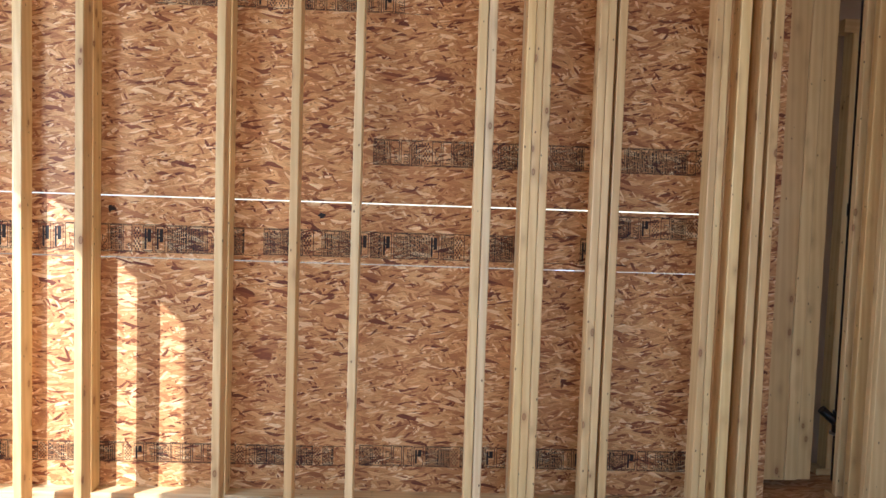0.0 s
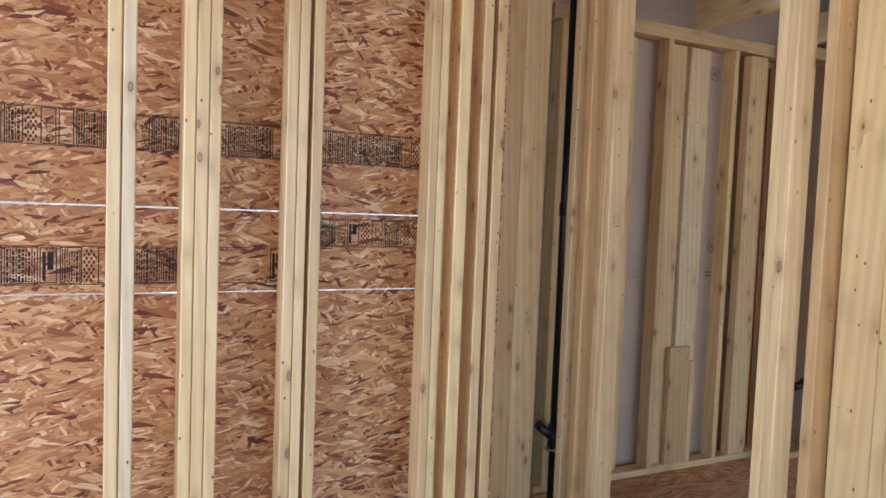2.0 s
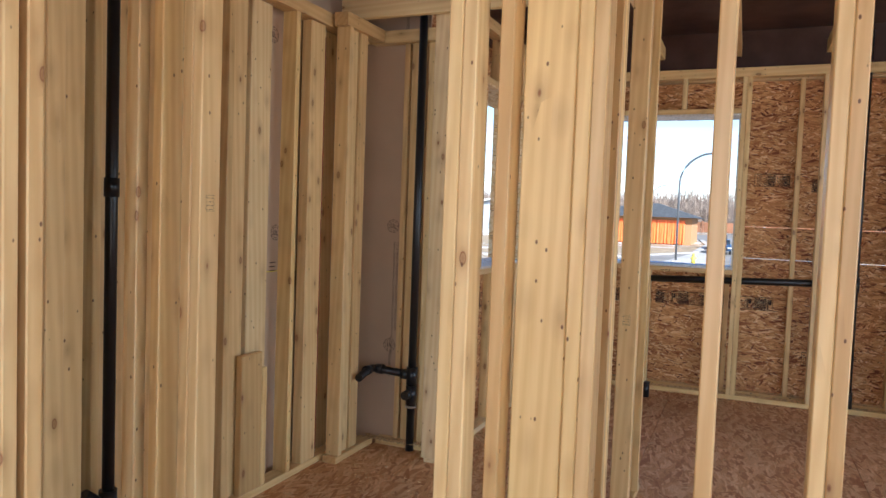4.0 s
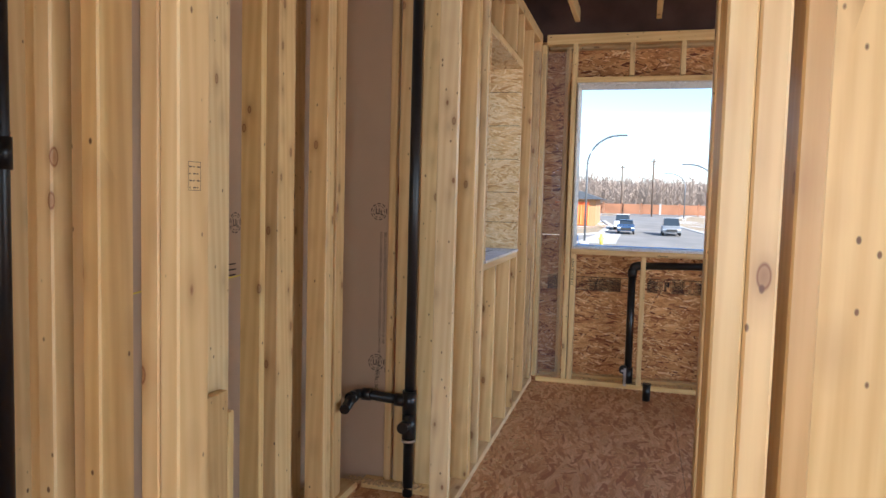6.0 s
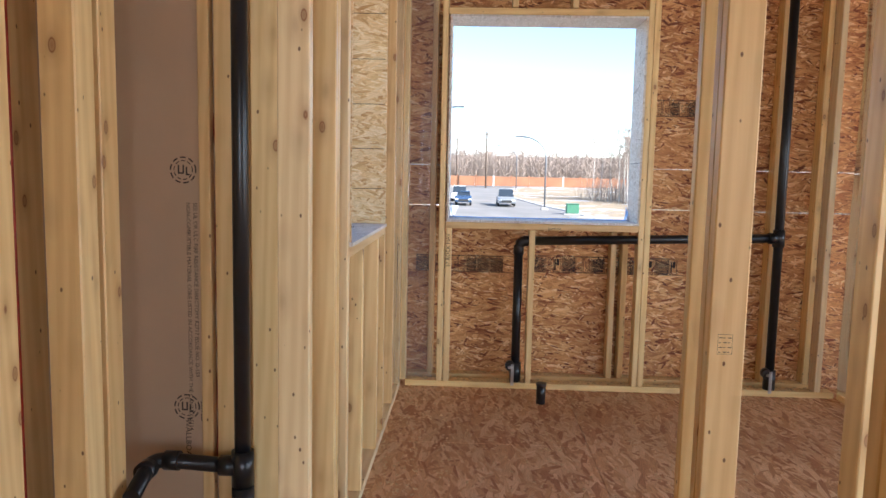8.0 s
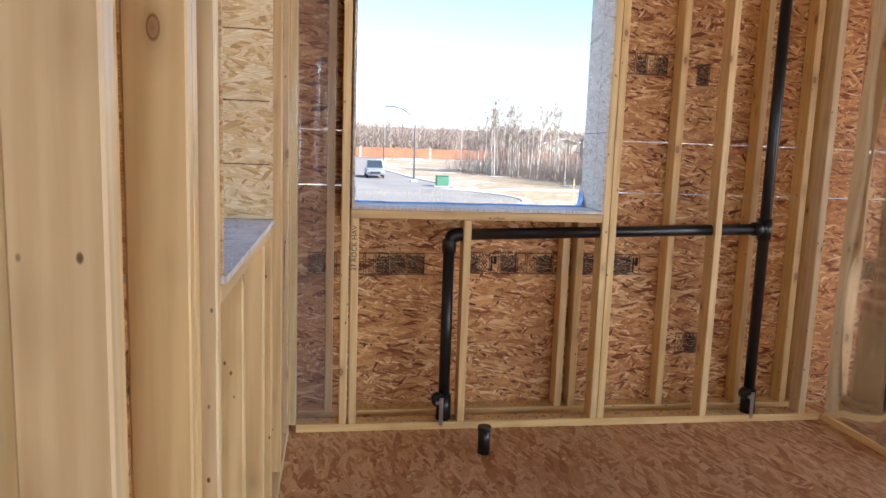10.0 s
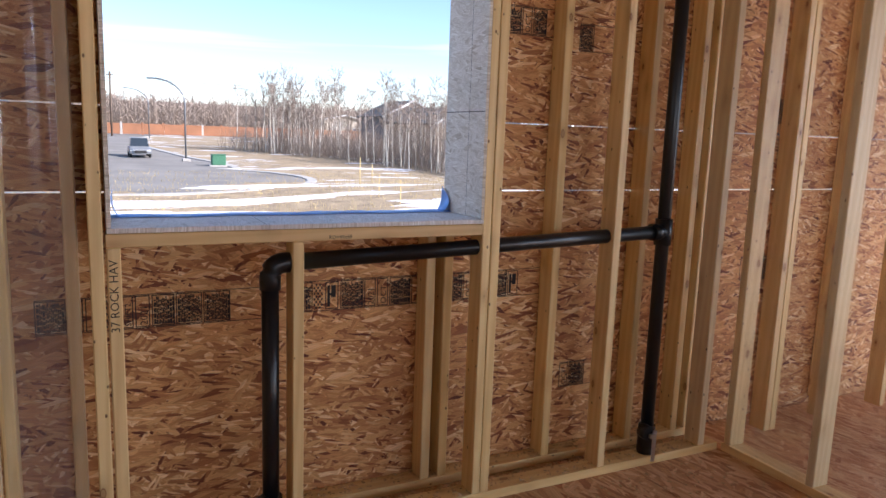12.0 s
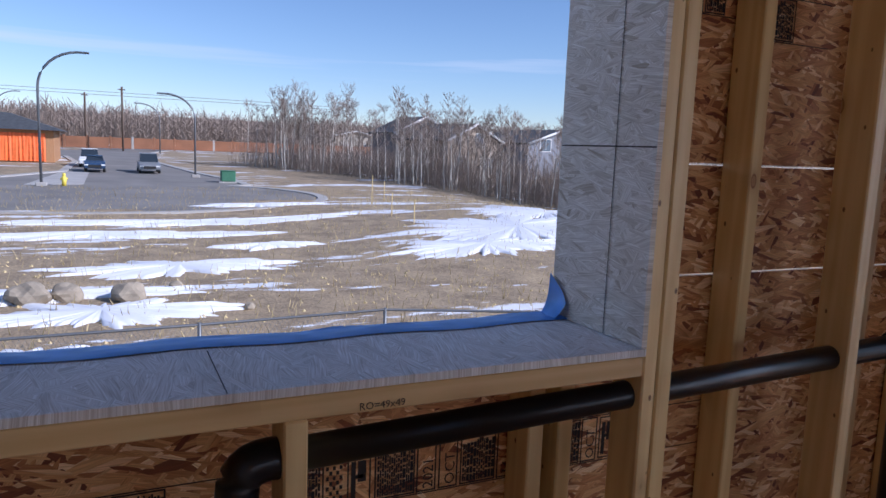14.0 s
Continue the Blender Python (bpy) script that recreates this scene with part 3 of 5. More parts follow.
for i in range(nu):
    for j in range(nv):
        f = bm.faces.new((grid[i][j], grid[i][j + 1], grid[i + 1][j + 1], grid[i + 1][j])); f.smooth = True
membrane = thing("blue_membrane", (10.28, 7.74, 1.1), "crinkled bright blue waterproof membrane over the outer window sill", "membrane")
bmesh.ops.translate(bm, verts=bm.verts, vec=Vector((-10.28, -7.74, -1.1)))
part("sheet", bm, BLUE, membrane)
for ys, sg in ((7.148, 1), (8.332, -1)):
    bm = bmesh.new()
    g = []
    for i in range(7):
        row = []
        for j in range(7):
            u, v = i / 6, j / 6
            row.append(bm.verts.new((10.245 + u * .06 - .012 * v - 10.28, ys + sg * (.003 + .02 * (1 - v) ** 3 + .004 * math.sin(5 * u + 3 * v)) - 7.74, 1.10 + v * (.035 + .06 * u) - 1.1)))
        g.append(row)
    for i in range(6):
        for j in range(6):
            f = bm.faces.new((g[i][j], g[i][j + 1], g[i + 1][j + 1], g[i + 1][j])); f.smooth = True
    part("corner_flap", bm, BLUE, membrane)

# clear plastic sheeting
def film_material():
    m, n, l, b = mat("clear_plastic", 0.12)
    tr = n.new("ShaderNodeBsdfTransparent"); tr.inputs[0].default_value = (0.93, 0.94, 0.95, 1)
    gl = node(n, "ShaderNodeBsdfGlossy", Roughness=0.08)
    df = node(n, "ShaderNodeBsdfDiffuse", Color=(0.8, 0.8, 0.8, 1))
    fr = node(n, "ShaderNodeFresnel", IOR=1.35)
    m1, m2 = n.new("ShaderNodeMixShader"), n.new("ShaderNodeMixShader")
    m2.inputs[0].default_value = 0.10
    l.new(fr.outputs[0], m1.inputs[0]); l.new(tr.outputs[0], m1.inputs[1]); l.new(gl.outputs[0], m1.inputs[2])
    l.new(m1.outputs[0], m2.inputs[1]); l.new(df.outputs[0], m2.inputs[2])
    l.new(m2.outputs[0], n["Material Output"].inputs[0])
    return m


FILM = film_material()


def sheet(name, label, origin, du, dv, w, h, out, seed):
    """A hanging plastic sheet with long upright creases."""
    bm = bmesh.new()
    nu, nv = 26, 40
    g = []
    for i in range(nu + 1):
        row = []
        for j in range(nv + 1):
            u, v = i / nu, j / nv
            k = noise.noise(Vector((u * 3.2 + seed, v * 1.6, 0))) * .016 + noise.noise(Vector((u * 9 + seed, v * 4, 5))) * .006
            k = max(k, -.006)
            row.append(bm.verts.new(Vector(du) * u * w + Vector(dv) * v * h + Vector(out) * (.009 + k)))
        g.append(row)
    for i in range(nu):
        for j in range(nv):
            f = bm.faces.new((g[i][j], g[i + 1][j], g[i + 1][j + 1], g[i][j + 1])); f.smooth = True
    t = mesh(name, bm, FILM)
    t.location = origin
    return tagged(t, label, "plastic sheet")


sheet("plastic_sheet", "clear creased plastic sheet stapled over the bare cross wall studs", (9.16, 5.832, .05), (1, 0, 0), (0, 0, 1), .80, 2.5, (0, 1, 0), 2.0)
sheet("plastic_sheet", "clear creased plastic sheet covering the stud bay beside the window", (9.995, 8.425, .05), (0, 1, 0), (0, 0, 1), .20, 2.55, (-1, 0, 0), 7.0)


sheet("plastic_sheet", "clear creased plastic sheet wrapped round the corner stud of the bay", (9.893, 8.625, .05), (0, 1, 0), (0, 0, 1), .11, 2.55, (-1, 0, 0), 11.0)


# ---- printing ----
def lettering(text, size):
    cu = bpy.data.curves.new("letters", "FONT")
    cu.body, cu.size, cu.resolution_u = text, size, 2
    ob = bpy.data.objects.new("letters", cu)
    scene.collection.objects.link(ob)
    bpy.context.view_layer.update()
    me = bpy.data.meshes.new_from_object(ob.evaluated_get(bpy.context.evaluated_depsgraph_get()))
    bpy.data.objects.remove(ob)
    return me


LETTERS = {}


def put_text(bm, text, size, m):
    """Adds letters to a bmesh, laid out by the matrix m."""
    key = (text, size)
    if key not in LETTERS:
        LETTERS[key] = lettering(text, size)
    before = len(bm.verts)
    bm.from_mesh(LETTERS[key])
    bm.verts.ensure_lookup_table()
    bmesh.ops.transform(bm, matrix=m, verts=bm.verts[before:])


def flat(bm, m, x0, y0, x1, y1):
    bm.faces.new([bm.verts.new(m @ Vector((x, y, 0))) for x, y in ((x0, y0), (x1, y0), (x1, y1), (x0, y1))])


def frame_box(bm, m, x0, y0, x1, y1, w=.0034):
    flat(bm, m, x0, y0, x1, y0 + w); flat(bm, m, x0, y1 - w, x1, y1)
    flat(bm, m, x0, y0 + w, x0 + w, y1 - w); flat(bm, m, x1 - w, y0 + w, x1, y1 - w)


def print_band(parent, m, length, h, seed, words=("2021", "OCT", "16", "SHIFT2"), gap=.003):
    """A mill stamp along a sheet: ruled boxes, date words turned on end, rows of fine print as bars."""
    r = random.Random(seed)
    bm = bmesh.new()
    x = 0.0
    i = seed % 4
    flat(bm, m, 0, h - .0025, length, h); flat(bm, m, 0, 0, length, .0025)
    while x < length - .14:
        k = r.random()
        if k < .38:
            word = words[i % len(words)]; i += 1
            size = .034
            w = .045
            turn = m @ Matrix.Translation((x + .038, .010, 0)) @ Matrix.Rotation(radians(90), 4, 'Z')
            frame_box(bm, m, x, .004, x + w, h - .004)
            put_text(bm, word, size if len(word) < 5 else .026, turn)
            x += w + .006
        elif k < .8:
            w = r.uniform(.05, .10)
            frame_box(bm, m, x, .004, x + w, h - .004)
            c = x + .006
            while c < x + w - .007:
                y = .01
                wid = r.choice((.0035, .0045, .007))
                while y < h - .02:
                    e = min(y + r.uniform(.004, .022), h - .01)
                    flat(bm, m, c, y, c + wid, e)
                    y = e + r.uniform(.0015, .005)
                c += wid + gap
            x += w + .004
        elif k < .9:
            for a in range(5):
                for b_ in range(9):
                    if (a + b_) % 2:
                        flat(bm, m, x + a * .007, .01 + b_ * (h - .02) / 9, x + a * .007 + .006, .01 + (b_ + .8) * (h - .02) / 9)
            x += .044
        else:
            flat(bm, m, x + .008, .015, x + .018, h - .02); flat(bm, m, x + .022, .05, x + .040, h - .02); flat(bm, m, x + .018, h * .5, x + .034, h * .5 + .008)
            frame_box(bm, m, x, .006, x + .05, h - .006)
            x += .058
    return mesh("printing", bm, INK, parent, "black mill stamp printed on the board")


def on_y(x, y, z):      # reading along +x on a wall that faces -y
    return Matrix.Translation((x, y, z)) @ Matrix(((1, 0, 0), (0, 0, -1), (0, 1, 0))).to_4x4()


def on_x(x, y, z):      # reading along -y on a wall that faces -x
    return Matrix.Translation((x, y, z)) @ Matrix(((0, 0, -1), (-1, 0, 0), (0, 1, 0))).to_4x4()


PY, PXW = 8.8188, 10.2688
for x, z, ln, h, sd in ((1.0, 1.195, 1.42, .135, 1), (2.43, 1.20, 1.50, .13, 6), (2.95, 1.655, 1.98, .125, 11), (4.10, 1.335, .84, .11, 3), (.9, .16, 2.0, .10, 4), (2.92, .165, 2.0, .105, 9), (1.9, 2.38, 1.3, .12, 8), (3.98, 1.20, .24, .13, 2)):
    print_band(wall_north, on_y(x, PY, z), ln, h, sd)
for y, z, ln, h, sd in ((8.56, .725, .72, .115, 5), (7.76, .735, 1.1, .115, 12), (7.0, 1.79, .40, .11, 7), (6.56, 1.75, .2, .11, 10), (6.56, .30, .20, .115, 13), (6.02, 1.79, .14, .12, 16), (5.5, .72, .3, .12, 18), (5.4, 1.5, .3, .12, 19), (6.35, .34, .14, .11, 15)):
    print_band(wall_east, on_x(PXW, y, z), ln, h, sd, gap=.001)
print_band(bay_north, on_y(8.2, 8.9188, .75), 1.9, .11, 21)

# pencilled notes
bm = bmesh.new(); put_text(bm, "RO=49x49", .0175, on_x(9.9985, 7.70, 1.045))
mesh("note", bm, INK, wall_east, "handwritten size note")
bm = bmesh.new(); put_text(bm, "37 ROCK HAV", .034, on_x(9.9985, 8.325, .79) @ Matrix.Rotation(radians(90), 4, 'Z'))
mesh("note", bm, INK, wall_east, "handwritten address note")


def board_mark(parent, m, strings):
    """The round listing mark and the lines of print of the gypsum board."""
    bm = bmesh.new()
    for r0, r1 in ((.0375, .042), (.0275, .0305)):
        n = 28
        for k in range(n):
            a0, a1 = 2 * math.pi * k / n, 2 * math.pi * (k + 1) / n
            if r0 > .025 and k % 3 == 2:
                continue
            bm.faces.new([bm.verts.new(m @ Vector((math.cos(a) * r, math.sin(a) * r, 0))) for a, r in ((a0, r0), (a0, r1), (a1, r1), (a1, r0))])
    flat(bm, m, -.017, -.012, -.012, .016); flat(bm, m, -.012, -.012, -.002, -.007); flat(bm, m, -.002, -.012, .003, .016); flat(bm, m, .008, -.016, .013, .010); flat(bm, m, .013, -.016, .021, -.011)
    for x, y, size, text in strings:
        put_text(bm, text, size, m @ Matrix.Translation((x, y, 0)) @ Matrix.Rotation(radians(-90), 4, 'Z'))
    return mesh("printing", bm, INK_SOFT, parent, "dark print on the gypsum board")


GX = GYX - .0015
board_mark(bath_east, on_x(GX, 9.09, 1.375), [(.055, -.10, .022, "FIRE RESISTANCE CLASSIFICATION TYPE DGG"), (.030, -.10, .018, "SEE UL OR ULC FIRE RESISTANCE DIRECTORY R2717 ISSUE NO. D-159"), (.008, -.10, .018, "NON-COMBUSTIBLE MATERIAL CORE LISTED IN ACCORDANCE WITH THE CAN/ULC-S114"),
                                             (.050, .50, .030, "CCRR 0377"), (.050, .74, .026, "1244 A"), (.050, 1.30, .026, "GUARDS SHEATHING TYPE X 12/01/21")])
board_mark(bath_east, on_x(GX, 9.09, .62), [(.045, .02, .022, "LISTED"), (-.005, -.04, .026, "WALLBOARD")])
BG = BN + .1385
for x, z in ((6.79, 2.38), (7.06, 1.07), (6.845, 1.33), (6.10, 1.40)):
    board_mark(bath_north, on_y(x, BG, z), [])
bm = bmesh.new()
for x, z in ((6.12, 1.33), (6.80, 1.12), (6.12, .88), (6.56, 1.31), (6.56, 1.13)):
    for k in range(3):
        flat(bm, on_y(x, BG, z), 0, k * .022, .05, k * .022 + .006)
mesh("printing", bm, INK_SOFT, bath_north, "dark print on the gypsum board")

# grade stamps on a few studs
bm = bmesh.new()
for m in (Matrix.Translation((PN + .0245, 8.5985, 1.45)) @ Matrix(((1, 0, 0), (0, 0, -1), (0, 1, 0))).to_4x4(), on_x(7.2085, 7.58, .95), on_x(6.3985, 7.58, 1.02)):
    frame_box(bm, m, 0, 0, .036, .05, .0008)
    for a in range(4):
        for b_ in range(3):
            flat(bm, m, .003 + b_ * .011, .004 + a * .012, .003 + b_ * .011 + .004 + .004 * ((a + b_) % 2), .004 + a * .012 + .0022)
mesh("printing", bm, INK_SOFT, partition, "faint grade stamp")

# ruled lines on the window boards
bm = bmesh.new()
for z in (1.30, 1.50, 1.72, 1.94, 2.16):
    flat(bm, on_x(NW1 - .0135, BY + .30, z), 0, 0, .295, .003)
mesh("ruled_lines", bm, INK, bay_north, "dark ruled lines on the jamb board")
bm = bmesh.new()
mm = Matrix.Translation((NW0 + .1, BY + .03, 1.1255))
for k in range(7):
    flat(bm, mm, .02 + .13 * k, 0, .0225 + .13 * k, .27)
for k in range(16):
    flat(bm, mm, .40 + .02 * k, .08, .409 + .02 * k, .11)
mesh("printing", bm, INK_SOFT, bay_north, "grey print on the sill board")
bm = bmesh.new()
flat(bm, Matrix.Translation((9.995, 7.9, 1.0975)), 0, 0, .23, .002)
flat(bm, Matrix.Translation((9.995, WY0 + .0135, 1.475)) @ Matrix(((1, 0, 0), (0, 0, 1), (0, 1, 0))).to_4x4(), 0, 0, .30, .003)
flat(bm, Matrix.Translation((10.11, WY0 + .0135, 1.10)) @ Matrix(((1, 0, 0), (0, 0, 1), (0, 1, 0))).to_4x4(), 0, 0, .002, 1.2)
mesh("ruled_lines", bm, INK_SOFT, wall_east, "faint ruled lines on the window boards")

# dark knots painted over and dents on the strand board
bm = bmesh.new()
for x, z in ((2.71, 1.40), (1.70, 1.40), (3.76, 1.15 - .44)):
    n = 12
    bm.faces.new([bm.verts.new((x + math.cos(2 * math.pi * k / n) * .018 * rnd.uniform(.5, 1.3), PY - .0004, z + math.sin(2 * math.pi * k / n) * .017 * rnd.uniform(.5, 1.3))) for k in range(n)][::-1])
mesh("stain", bm, INK, wall_north, "dark blot on the board")

# insulation dust and wood chips
def chips(name, label, boxes_, count, seed, z=0.001):
    r = random.Random(seed)
    vs, fs = [], []
    for _ in range(count):
        x0, y0, x1, y1 = r.choice(boxes_)
        c = Vector((r.uniform(x0, x1), r.uniform(y0, y1), z + r.uniform(0, .004)))
        a, L, W, T = r.uniform(0, 6.3), r.uniform(.004, .022), r.uniform(.003, .010), r.uniform(.001, .004)
        u, v = Vector((math.cos(a), math.sin(a), r.uniform(-.2, .2))), Vector((-math.sin(a), math.cos(a), r.uniform(-.3, .3)))
        i = len(vs)
        for s1, s2, s3 in ((-1, -1, 0), (1, -1, 0), (.7, 1, 0), (-1, .8, 0), (-1, -1, 1), (1, -1, 1), (.7, 1, 1), (-1, .8, 1)):
            vs.append(c + u * s1 * L / 2 + v * s2 * W / 2 + Vector((0, 0, s3 * T)))
        fs += [(i + 4, i + 5, i + 6, i + 7), (i, i + 1, i + 5, i + 4), (i + 1, i + 2, i + 6, i + 5), (i + 2, i + 3, i + 7, i + 6), (i + 3, i, i + 4, i + 7)]
    me = bpy.data.meshes.new(name)
    me.from_pydata([tuple(v) for v in vs], [], fs)
    me.materials.append(plain("chip_wood", (0.62, 0.42, 0.22), 0.8, 0, 80, 0.3))
    return tagged(new(name, me), label, "wood chips", kind="stuff")


chips("wood_chips", "pale wood chips and sawdust scattered on the subfloor", [(5.6, 7.7, 7.4, 9.2), (7.4, 7.6, 9.9, 8.6), (8.3, 5.9, 9.9, 8.6), (9.6, 6.0, 9.98, 8.6), (7.4, 8.4, 9.9, 8.62)], 1300, 5)
chips("wood_chips", "wood shavings heaped between the plates of the window wall", [(10.10, 5.9, 10.17, 8.6)], 900, 6, .002)
chips("wood_chips", "wood shavings along the wall plates", [(10.19, 5.9, 10.26, 8.5), (10.005, 5.9, 10.085, 8.6), (7.52, 8.8, 7.59, 9.2)], 900, 7, .040)
chips("wood_chips", "a few larger pale wood offcuts lying on the bath floor", [(5.9, 8.3, 7.2, 9.2)], 60, 8, .003)


# ---- outdoors ----
def G(x, y=0):
    """Height of the gently rising ground."""
    return -2.51 + .0156 * x


def ground_material():
    m, n, l, b = mat("dry_ground_and_snow", 0.9)
    tc = n.new("ShaderNodeTexCoord")
    ns = node(n, "ShaderNodeTexNoise", Scale=1.1, Detail=8, Roughness=0.65)
    l.new(tc.outputs["Object"], ns.inputs["Vector"])
    soil = ramp_of(n, [(0.3, (0.19, 0.14, 0.085)), (0.5, (0.31, 0.235, 0.145)), (0.7, (0.42, 0.32, 0.19))])
    l.new(ns.outputs["Fac"], soil.inputs[0])
    peb = node(n, "ShaderNodeTexNoise", Scale=14.0, Detail=4)
    l.new(tc.outputs["Object"], peb.inputs["Vector"])
    pr = ramp_of(n, [(0.35, (0.75, 0.75, 0.75)), (0.65, (1.15, 1.15, 1.15))])
    l.new(peb.outputs["Fac"], pr.inputs[0])
    base = mixc(n, l, 'MULTIPLY', 1.0, soil.outputs[0], pr.outputs[0])
    mp = node(n, "ShaderNodeMapping", Scale=(0.42, 0.11, 1), Location=(3.3, 1.2, 0))
    l.new(tc.outputs["Object"], mp.inputs[0])
    sn = node(n, "ShaderNodeTexNoise", Scale=1.0, Detail=9, Roughness=0.68)
    l.new(mp.outputs[0], sn.inputs["Vector"])
    mask = ramp_of(n, [(0.562, (0, 0, 0)), (0.585, (1, 1, 1))])
    l.new(sn.outputs["Fac"], mask.inputs[0])
    col = mixc(n, l, 'MIX', mask.outputs[0], base, (0.70, 0.71, 0.74))
    l.new(col, b.inputs["Base Color"])
    bump(n, l, b, peb.outputs["Fac"], 0.6, 0.06)
    return m


SNOW = plain("snow", (0.70, 0.71, 0.74), 0.7, 0, 1.5, 0.06, 0.8)
GROUND = ground_material()
vs, fs = [], []
xs = [-300, -60, 0, 9, 11, 14, 17, 20, 22, 24, 26, 28, 30, 32, 34, 36, 39, 42, 46, 50, 56, 62, 70, 80, 95, 120, 160, 220, 400, 900, 2500]
ys = [-1500, -600, -250, -120, -80, -60, -48, -40, -34, -29, -25, -21, -17, -14, -11, -9, -7, -5, -3, -1, 1, 3, 5, 7, 9, 11, 14, 18, 24, 34, 50, 90, 200, 600, 1500]
for x in xs:
    for y in ys:
        z = G(min(x, 260))
        bank = max(0, 1 - ((x - 37) / 12) ** 2) * max(0, 1 - ((y + 10) / 12) ** 2)
        z += 1.0 * bank * .6 - max(0, min(1, (-13 - y) / 10)) * max(0, min(1, (70 - x) / 30)) * 1.6
        z += .10 * noise.noise(Vector((x * .3, y * .3, 0))) if 14 < x < 44 else 0
        vs.append((x, y, z))
for i in range(len(xs) - 1):
    for j in range(len(ys) - 1):
        a = i * len(ys) + j
        fs.append((a, a + len(ys), a + len(ys) + 1, a + 1))
me = bpy.data.meshes.new("ground")
me.from_pydata(vs, [], fs)
me.polygons.foreach_set("use_smooth", [True] * len(fs))
me.materials.append(GROUND)
tagged(new("ground", me), "dry tan ground with patches of melting snow", "ground", kind="structure")


def slab(name, outline, lift, thick, material, label, category):
    bm = bmesh.new()
    up = [bm.verts.new((x, y, G(x) + lift)) for x, y in outline]
    dn = [bm.verts.new((x, y, G(x) + lift - thick)) for x, y in outline]
    bm.faces.new(up)
    for k in range(len(up)):
        bm.faces.new((up[k - 1], up[k], dn[k], dn[k - 1]))
    bmesh.ops.recalc_face_normals(bm, faces=bm.faces)
    return tagged(mesh(name, bm, material), label, category, kind="structure")


ASPHALT = plain("asphalt", (0.20, 0.185, 0.165), 0.9, 0, 0.35, 0.18)
CONCRETE = plain("concrete", (0.38, 0.36, 0.33), 0.85, 0, 1.0, 0.12)
bulb = [(52 + 9.2 * math.cos(a), 8.5 + 12.0 * math.sin(a)) for a in [radians(d) for d in range(40, 321, 8)]]
edge_r = [(60, -.6), (65, -.4), (72.7, 1.3), (89, 3.3), (102, 4.2), (122, 2.0), (160, -8)]
edge_l = [(160, 2), (124, 12), (105, 30), (98, 30), (101, 12), (88, 10.6), (72, 10.9), (60, 16.5)]
slab("road", [(x, y) for x, y in reversed(bulb)][::-1] + edge_r + edge_l, .02, .1, ASPHALT, "grey asphalt cul-de-sac with faint tyre marks", "road")


def kerb(path, w=.55, lift=.09):
    bm = bmesh.new()
    rows = []
    for i, (x, y) in enumerate(path):
        a, b_ = path[max(i - 1, 0)], path[min(i + 1, len(path) - 1)]
        d = Vector((b_[0] - a[0], b_[1] - a[1], 0)).normalized()
        nrm = Vector((d.y, -d.x, 0))
        rows.append([bm.verts.new(Vector((x, y, G(x))) + nrm * o + Vector((0, 0, h))) for o, h in ((-.05, 0), (-.02, lift), (w, lift + .01), (w, -.05))])
    for r0, r1 in zip(rows, rows[1:]):
        for k in range(3):
            bm.faces.new((r0[k], r1[k], r1[k + 1], r0[k + 1]))
    return tagged(mesh("kerb", bm, CONCRETE), "pale concrete kerb and gutter along the road", "kerb", kind="structure")


kerb([(x, y) for x, y in bulb] + edge_r)
kerb(list(edge_l[4:]))
slab("driveway", [(59, 9.4), (72, 9.3), (72, 11.2), (58, 12.6)], .035, .1, CONCRETE, "pale concrete pavement beside the road", "pavement")

# drift of snow on the bank, and small patches
def snow_patch(cx, cy, rx, ry, seed, lift=.05):
    bm = bmesh.new()
    n, m_ = 220, 7
    rings = []
    for j in range(m_):
        s = 1 - j / m_
        ring = []
        for k in range(n):
            a = 2 * math.pi * k / n
            q = s * (1 + .6 * noise.noise(Vector((math.cos(a) * 2 + seed, math.sin(a) * 2, 0))) + .6 * noise.noise(Vector((math.cos(a) * 6 + seed, math.sin(a) * 6, 1))) + .35 * noise.noise(Vector((math.cos(a) * 15 + seed, math.sin(a) * 15, 2))) + .22 * noise.noise(Vector((math.cos(a) * 40 + seed, math.sin(a) * 40, 3))))
            x, y = cx + math.cos(a) * rx * q, cy + math.sin(a) * ry * q
            ring.append((x, y, j))
        rings.append(ring)
    gv = []
    depsless = lambda x, y: ground_height(x, y)
    for ring in rings:
        gv.append([bm.verts.new((x, y, depsless(x, y) + (lift + .10 * (j / m_) + .03 * noise.noise(Vector((x, y, 2))) if j else -.03))) for x, y, j in ring])
    for r0, r1 in zip(gv, gv[1:]):
        for k in range(n):
            f = bm.faces.new((r0[k - 1], r0[k], r1[k], r1[k - 1])); f.smooth = True
    bm.faces.new(gv[-1])
    return mesh("snow_patch", bm, SNOW)


def ground_height(x, y):
    import_i = max(i for i in range(len(xs)) if xs[i] <= x)
    import_j = max(j for j in range(len(ys)) if ys[j] <= y)
    i, j = min(import_i, len(xs) - 2), min(import_j, len(ys) - 2)
    u, v = (x - xs[i]) / (xs[i + 1] - xs[i]), (y - ys[j]) / (ys[j + 1] - ys[j])
    q = lambda a, b_: vs[(i + a) * len(ys) + j + b_][2]
    return q(0, 0) * (1 - u) * (1 - v) + q(1, 0) * u * (1 - v) + q(0, 1) * (1 - u) * v + q(1, 1) * u * v


